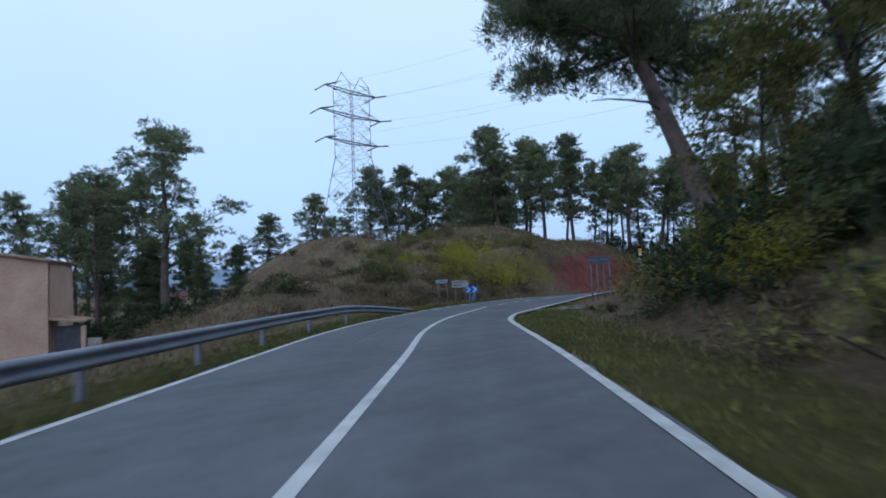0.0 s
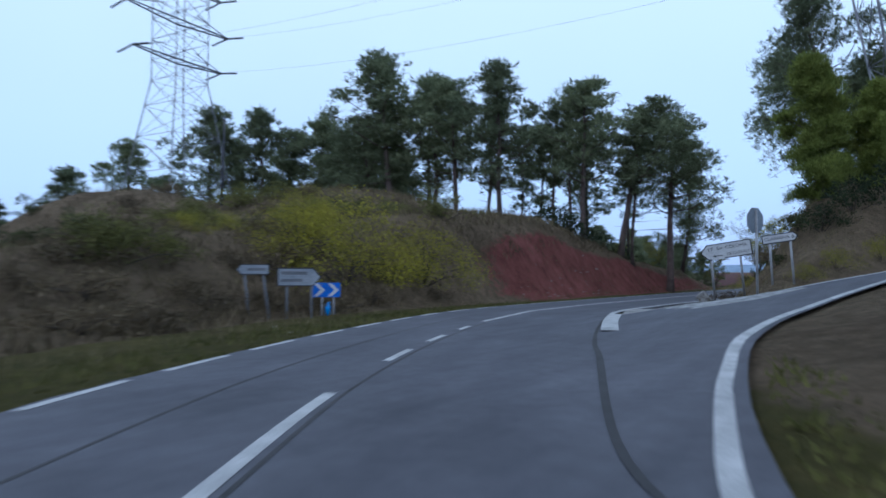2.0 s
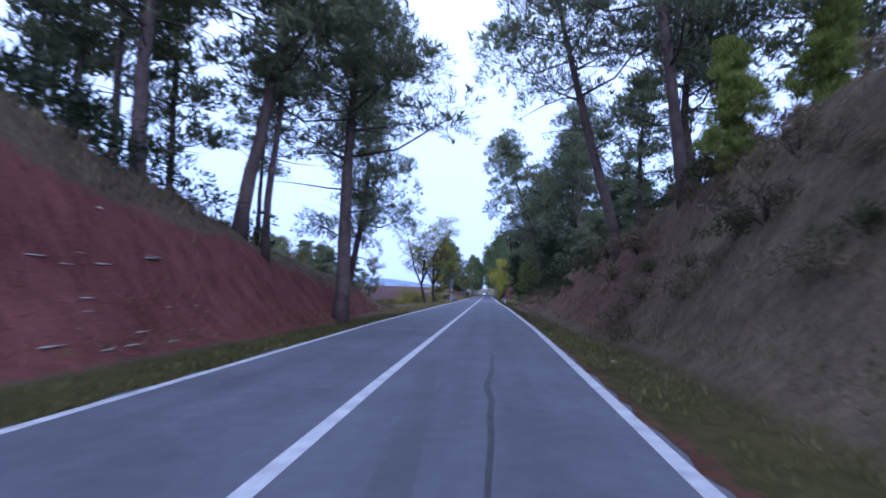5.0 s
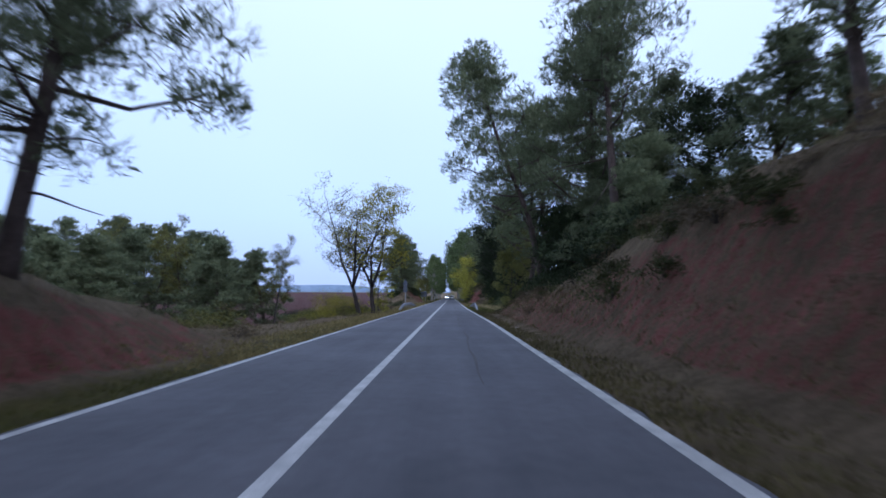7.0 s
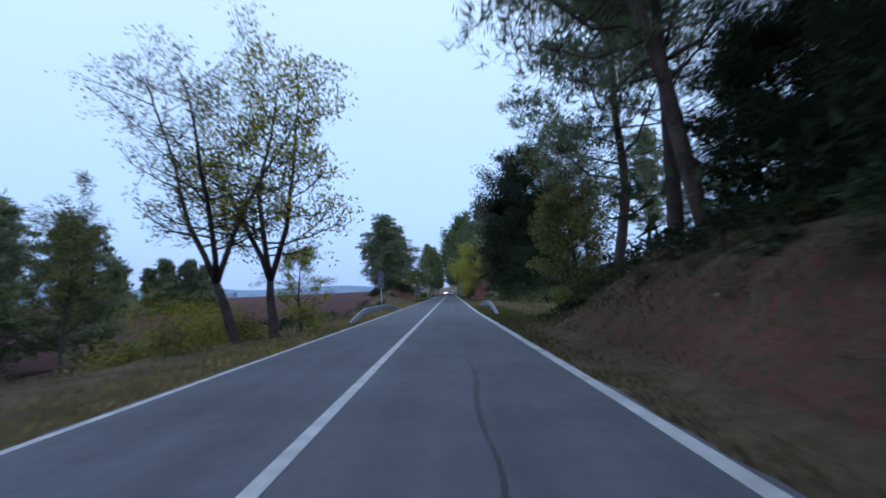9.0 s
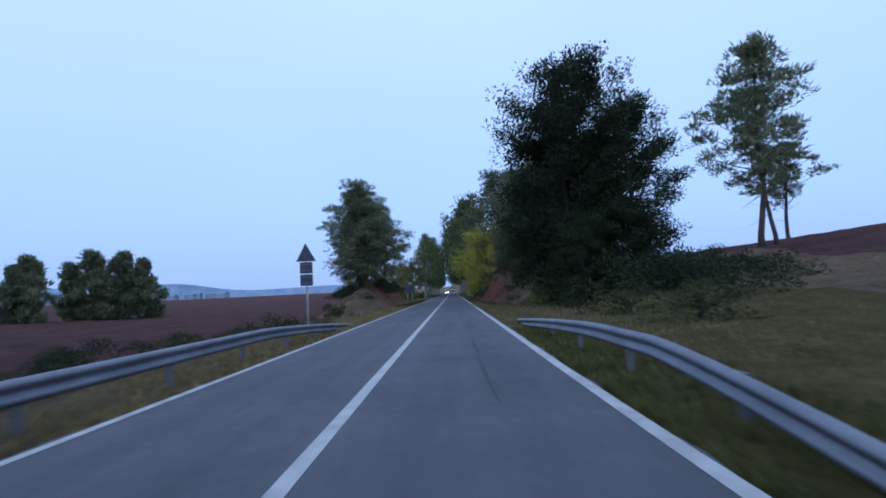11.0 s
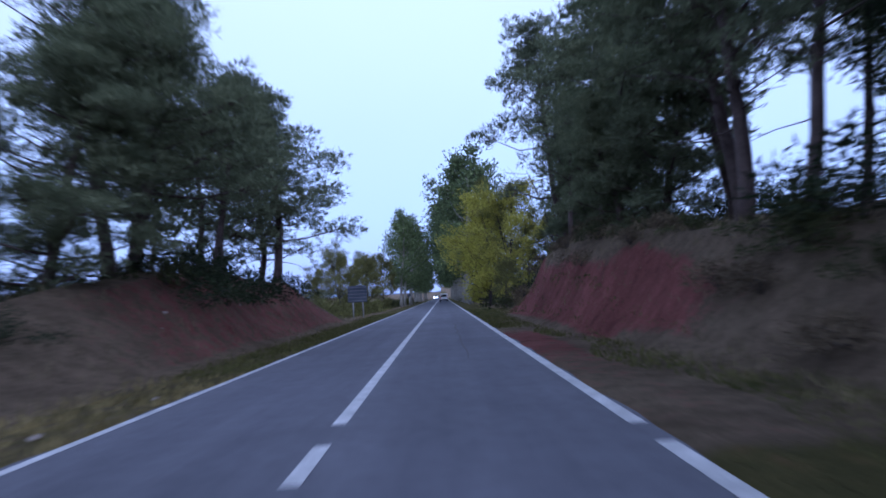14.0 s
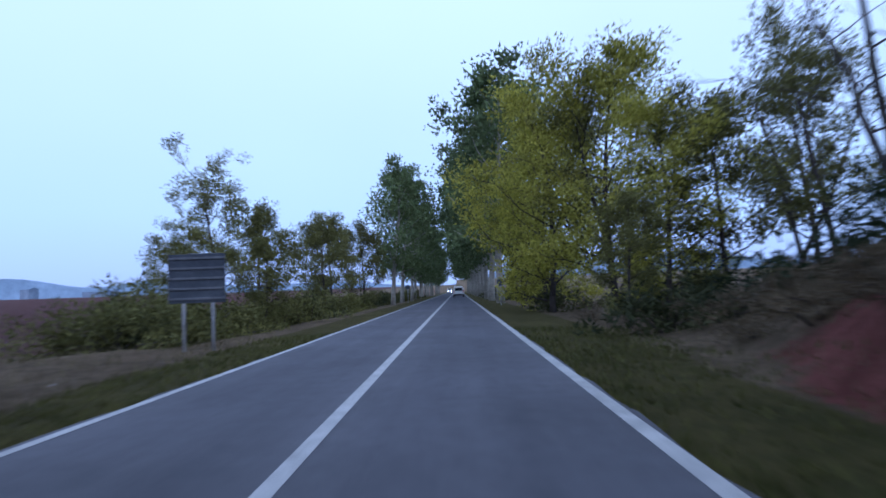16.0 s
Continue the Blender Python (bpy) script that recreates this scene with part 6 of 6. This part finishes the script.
def pylon(x, y, z0, h, turn, label, foot=4.0, waist=1.9):
    ob = thing("pylon", label, "pylon", Matrix.Translation((x, y, z0)) @ Matrix.Rotation(radians(turn), 4, "Z"))
    lv = [0, 0.16, 0.30, 0.42, 0.52, 0.60, 0.68, 0.76, 0.84, 0.92]
    half = lambda f: (foot * (1 - f / 0.52) + waist * f / 0.52) if f < 0.52 else waist
    corner = lambda f, a, b: (half(f) * a, half(f) * b, f * h)
    for a in (-1, 1):
        for b in (-1, 1):
            p = [corner(f, a, b) for f in lv] + [(0.0, waist * b, h)]
            part("leg", tubes("leg", [(p, [0.065] * 5 + [0.055] * 5 + [0.04], 5)], M_LATTICE, smooth=False), ob)
    for i in range(len(lv) - 1):
        c = {(a, b): (corner(lv[i], a, b), corner(lv[i + 1], a, b)) for a in (-1, 1) for b in (-1, 1)}
        specs = []
        for p, q in (((-1, -1), (1, -1)), ((1, -1), (1, 1)), ((1, 1), (-1, 1)), ((-1, 1), (-1, -1))):
            for a_, b_ in ((c[p][0], c[q][1]), (c[q][0], c[p][1]), (c[p][1], c[q][1])):
                part("brace", tubes("brace", [([a_, b_], [0.026, 0.026])], M_LATTICE, 4, False), ob)
    for f, L in ARMS:
        z = f * h
        specs = []
        for sx in (-0.7, 0.7):
            specs.append(([(sx * 0.2, -L, z), (sx, 0, z - 0.25), (sx * 0.2, L, z)], [0.09, 0.1, 0.09]))
        for q in np.linspace(-0.9, 0.9, 9):
            specs.append(([(-0.7 * (1 - abs(q)), L * q, z - 0.15), (0.7 * (1 - abs(q + 0.1)), L * (q + 0.1), z - 0.15)], [0.04, 0.04]))
        for sy in (-1, 1):
            specs.append(([(0, L * sy, z), (0, 1.9 * sy, z + 1.2)], [0.05, 0.05]))
        arm = part("cross_arm", tubes("cross_arm", specs, M_LATTICE, 4, False), ob)
        for sy in (-1, 1):
            for sx in (-1, 1):
                part("insulator", tubes("insulator", [([(0, L * sy, z), (2.4 * sx, L * sy, z - 0.35)], [0.10, 0.10])], M_WIRE, 6), arm, "string of dark insulators")
    return ob


P1, P2, TALL = (-47.5, 10.5, 7.2), (13.7, 15.0, 5.2), 26.4
pylon(*P1, TALL, 6, "tall grey steel lattice pylon with three cross arms")
pylon(*P2, TALL, 10, "grey steel lattice pylon standing above the cutting", foot=1.5, waist=3.4)
for f, L in ARMS:
    for sy in (-1, 1):
        a, b = Vector((P1[0], P1[1] + L * sy, P1[2] + f * TALL)), Vector((P2[0], P2[1] + L * sy, P2[2] + f * TALL))
        pts = [a.lerp(b, t) - Vector((0, 0, 6.0 * t * (1 - t))) for t in np.linspace(0, 1, 15)]
        thing("power_cable", "thin dark power cable between the pylons", "cable", group="power cables", me=tubes("power_cable", [(pts, [0.008] * 15)], M_WIRE, 4))
pole = thing("utility_pole", "slender weathered wooden pole in the scrub", "pole", Matrix.Translation((-25.0, 0.0, ground_at(-25.0, 0.0) - 0.3)))
part("shaft", tubes("shaft", [([(0, 0, 0), (0.1, 0, 3.0), (0.25, 0, 6.3)], [0.11, 0.09, 0.07], 8)], M_WOOD), pole)


# ---- farm house in the hollow ----
def house(x, y, turn, z0):
    ob = thing("farm_house", "old farm house with stained pink plaster and tiled roof", "house", Matrix.Translation((x, y, z0)) @ Matrix.Rotation(radians(turn), 4, "Z"))
    W, D, H, T = 11.0, 8.0, 8.0, 0.45
    FALL = 0.17
    # front wall with a window opening, its face towards -y, right corner at x = 0
    wx0, wx1, wz0, wz1 = -5.6, -4.9, 4.9, 6.7
    xs, zs = [-W, wx0, wx1, 0], [-1, wz0, wz1, H]
    V, F = [], []
    for yy in (0, T):
        for zz in zs:
            for xx in xs:
                V.append((xx, yy, zz + (FALL * -xx if zz == H else 0)))
    idx = lambda i, j, k: k * 16 + j * 4 + i
    for j in range(3):
        for i in range(3):
            if (i, j) == (1, 1):
                continue
            F.append((idx(i, j, 0), idx(i + 1, j, 0), idx(i + 1, j + 1, 0), idx(i, j + 1, 0)))
            F.append((idx(i, j, 1), idx(i, j + 1, 1), idx(i + 1, j + 1, 1), idx(i + 1, j, 1)))
    F += [(idx(1, 1, 0), idx(1, 2, 0), idx(1, 2, 1), idx(1, 1, 1)), (idx(2, 1, 0), idx(2, 1, 1), idx(2, 2, 1), idx(2, 2, 0)),
          (idx(1, 2, 0), idx(2, 2, 0), idx(2, 2, 1), idx(1, 2, 1)), (idx(1, 1, 0), idx(1, 1, 1), idx(2, 1, 1), idx(2, 1, 0))]
    for i in range(3):
        F.append((idx(i, 3, 0), idx(i + 1, 3, 0), idx(i + 1, 3, 1), idx(i, 3, 1)))
    part("wall", mesh_of("wall", V, F, M_PLASTER), ob, "pink plastered front wall")
    top = lambda xx: H - FALL * xx
    part("wall", box("wall", (T, D - T, H + 1), (-T / 2, T + (D - T) / 2, H / 2 - 0.5), M_PLASTER, 0), ob)
    part("wall", box("wall", (T, D - T, top(-W) + 1), (-W + T / 2, T + (D - T) / 2, top(-W) / 2 - 0.5), M_PLASTER, 0), ob)
    part("wall", box("wall", (W - 2 * T, T, H + 1.05), (-W / 2, D - T / 2, H / 2 - 0.475), M_PLASTER, 0.02), ob)
    win = part("window", box("window", (wx1 - wx0 - 0.02, 0.06, wz1 - wz0 - 0.02), ((wx0 + wx1) / 2, 0.3, (wz0 + wz1) / 2), M_WOOD, 0.01), ob, "small closed wooden shutter")
    part("sill", box("sill", (wx1 - wx0 + 0.1, 0.2, 0.07), ((wx0 + wx1) / 2, 0.06, wz0 - 0.03), M_STONE, 0.01), win)
    # roof of curved tiles, falling along the front wall
    x0, x1, y0, y1 = 0.35, -W - 0.3, -0.35, D + 0.3
    roof = part("roof", mesh_of("roof", [(x0, y0, top(x0) + 0.01), (x0, y1, top(x0) + 0.01), (x1, y1, top(x1) + 0.01), (x1, y0, top(x1) + 0.01), (x0, y0, top(x0) + 0.13), (x0, y1, top(x0) + 0.13), (x1, y1, top(x1) + 0.13), (x1, y0, top(x1) + 0.13)],
                                [(0, 1, 2, 3), (7, 6, 5, 4), (0, 4, 5, 1), (1, 5, 6, 2), (2, 6, 7, 3), (3, 7, 4, 0)], M_TILE), ob, "low-pitched clay tile roof")
    seg = [(0.12 * math.cos(radians(a)), 0.10 * math.sin(radians(a))) for a in (0, 36, 72, 108, 144, 180)]
    V = [(x0 + 0.08, p, top(x0) + 0.11 + q) for p, q in seg] + [(x1, p, top(x1) + 0.13 + q) for p, q in seg]
    row = mesh_of("roof_tile", V, [(k, k + 1, 7 + k, 6 + k) for k in range(5)] + [(0, 1, 2, 3, 4, 5)], M_TILE, False)
    yy = y0 + 0.1
    while yy < y1:
        part("roof_tile", row, roof, "", Matrix.Translation((0, yy, 0)))
        yy += 0.27
    # lean-to with a door
    part("annex_wall", box("annex_wall", (0.35, 0.5, 2.9), (2.75, 0.6, 0.55), M_PLASTER, 0.03), ob, "low plastered pier of the lean-to")
    part("annex_wall", box("annex_wall", (1.2, 0.35, 1.6), (3.6, 0.8, 0.0), M_STONE, 0.05), ob, "low rubble wall")
    part("door", box("door", (2.2, 0.08, 3.0), (1.45, 0.7, 0.55), M_WOOD, 0.02), ob, "dark weathered plank door")
    an = part("annex_roof", mesh_of("annex_roof", [(-0.02, -0.1, 2.65), (3.0, -0.1, 2.3), (3.0, 3.2, 2.5), (-0.02, 3.2, 2.9), (-0.02, -0.1, 2.8), (3.0, -0.1, 2.45), (3.0, 3.2, 2.65), (-0.02, 3.2, 3.05)],
                                          [(3, 2, 1, 0), (4, 5, 6, 7), (0, 1, 5, 4), (1, 2, 6, 5), (2, 3, 7, 6), (3, 0, 4, 7)], M_TILE), ob, "small tiled lean-to roof")
    return ob


HX, HY = -36.5, -32.2
house(HX, HY, 62, -3.2)


# ---- vehicles far ahead ----
def car(x, y, turn, label, back=True):
    ob = thing("car", label, "car", Matrix.Translation((x, y, 0.0)) @ Matrix.Rotation(radians(turn), 4, "Z"))
    prof = [(-2.0, 0.35), (-2.02, 0.75), (-1.9, 1.0), (-1.75, 1.55), (-1.5, 1.78), (0.4, 1.80), (1.05, 1.15), (1.85, 0.95), (2.05, 0.7), (2.05, 0.35)]
    bm = bmesh.new()
    ring = lambda xx, k: [bm.verts.new((xx * (1.0 if z < 1.1 else k), p, z)) for p, z in prof]
    A, B = ring(-0.86, 0.84), ring(0.86, 0.84)
    bm.faces.new(A)
    bm.faces.new(list(reversed(B)))
    for i in range(len(prof)):
        j = (i + 1) % len(prof)
        bm.faces.new((A[i], B[i], B[j], A[j]))
    bmesh.ops.recalc_face_normals(bm, faces=bm.faces)
    bmesh.ops.bevel(bm, geom=bm.edges[:], offset=0.06, segments=2, affect="EDGES")
    body = part("body", from_bm("body", bm, M_CARWHITE, True), ob, "white painted body")
    part("rear_window", mesh_of("rear_window", [(-0.62, -1.925, 1.08), (0.62, -1.925, 1.08), (0.58, -1.79, 1.56), (-0.58, -1.79, 1.56)], [(0, 1, 2, 3)], M_GLASS), ob, "dark rear window")
    part("windscreen", mesh_of("windscreen", [(-0.66, 1.08, 1.18), (0.66, 1.08, 1.18), (0.6, 0.52, 1.72), (-0.6, 0.52, 1.72)], [(0, 1, 2, 3)], M_GLASS), ob, "dark windscreen")
    part("bumper", box("bumper", (1.66, 0.12, 0.24), (0, -2.03, 0.45), M_RUBBER, 0.04), ob, "dark plastic bumper")
    for sx in (-1, 1):
        part("tail_lamp", box("tail_lamp", (0.16, 0.06, 0.42), (0.74 * sx, -1.98, 0.98), M_REDLAMP, 0.02), ob, "red tail lamp")
        part("headlamp", box("headlamp", (0.30, 0.08, 0.2), (0.62 * sx, 2.04, 0.72), M_SIGNWHITE if back else M_HEADLAMP, 0.03), ob, "clear headlamp" if back else "lit white headlamp")
        for yy in (-1.25, 1.3):
            bw = bmesh.new()
            bmesh.ops.create_cone(bw, cap_ends=True, segments=20, radius1=0.31, radius2=0.31, depth=0.2)
            bmesh.ops.bevel(bw, geom=[e for e in bw.edges if e.calc_face_angle(0) > 1], offset=0.03, segments=2, affect="EDGES")
            bmesh.ops.rotate(bw, matrix=Matrix.Rotation(radians(90), 3, "Y"), verts=bw.verts)
            bmesh.ops.translate(bw, vec=(0.78 * sx, yy, 0.31), verts=bw.verts)
            part("wheel", from_bm("wheel", bw, M_RUBBER), ob, "black tyre")
    return ob


car(1.55, 289.0, 0, "small white van driving ahead on the road")
car(-1.5, 420.0, 180, "white car coming down the road with lit headlamps", False)


# ---- distance ----
def ridge(name, label, cx, cy, length, height, turn, seed, z0=-4):
    rs = np.random.RandomState(seed)
    n = 70
    u = np.linspace(-1, 1, n)
    prof = sum(np.sin(u * k * 3.1 + rs.uniform(0, 6)) / k for k in range(1, 9))
    prof = height * (0.55 + 0.22 * prof) * (1 - np.abs(u) ** 3)
    V = [(x * length / 2, 0, z0) for x in u] + [(x * length / 2, 60, max(0, p) + z0) for x, p in zip(u, prof)] + [(x * length / 2, 220, z0) for x in u]
    F = [(i, i + 1, n + i + 1, n + i) for i in range(n - 1)] + [(n + i, n + i + 1, 2 * n + i + 1, 2 * n + i) for i in range(n - 1)]
    ob = thing(name, label, "hills", Matrix.Translation((cx, cy, 0)) @ Matrix.Rotation(radians(turn), 4, "Z"), kind="structure", me=mesh_of(name, V, F, M_HAZE_BLUE, True))
    return ob


# the air is clear here; these ridges carry haze in their colour
ridge("backdrop", "far hills with haze painted in as pale blue", -900, 2100, 2600, 95, 22, 1)
ridge("backdrop", "far hills with haze painted in as pale blue", -1900, 900, 2600, 100, 68, 2)
ridge("backdrop", "far hills with haze painted in as pale blue", 900, 1900, 2400, 120, -25, 3)
rt = random.Random(12)
for k in range(14):
    x, y = -250 - rt.uniform(0, 150), 760 + rt.uniform(-70, 70)
    w, d, h = rt.uniform(7, 22), rt.uniform(8, 14), rt.uniform(2, 6) + (3 if k % 5 == 0 else 0)
    z = ground_at(x, y)
    # walls and roof both take colours with the distance haze put in
    hb = thing("far_house", "far village house with haze painted into its pale blue colour", "house", Matrix.Translation((x, y, z)), "far village")
    part("wall", box("wall", (w, d, h + 2), (0, 0, h / 2 - 1), M_TOWN_HAZED, 0.1), hb)
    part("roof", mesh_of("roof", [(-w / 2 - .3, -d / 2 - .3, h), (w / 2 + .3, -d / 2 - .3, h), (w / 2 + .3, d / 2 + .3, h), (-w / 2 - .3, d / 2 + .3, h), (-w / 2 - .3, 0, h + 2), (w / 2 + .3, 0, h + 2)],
                            [(0, 1, 5, 4), (2, 3, 4, 5), (0, 4, 3), (1, 2, 5), (3, 2, 1, 0)], M_HAZE_BLUE), hb)
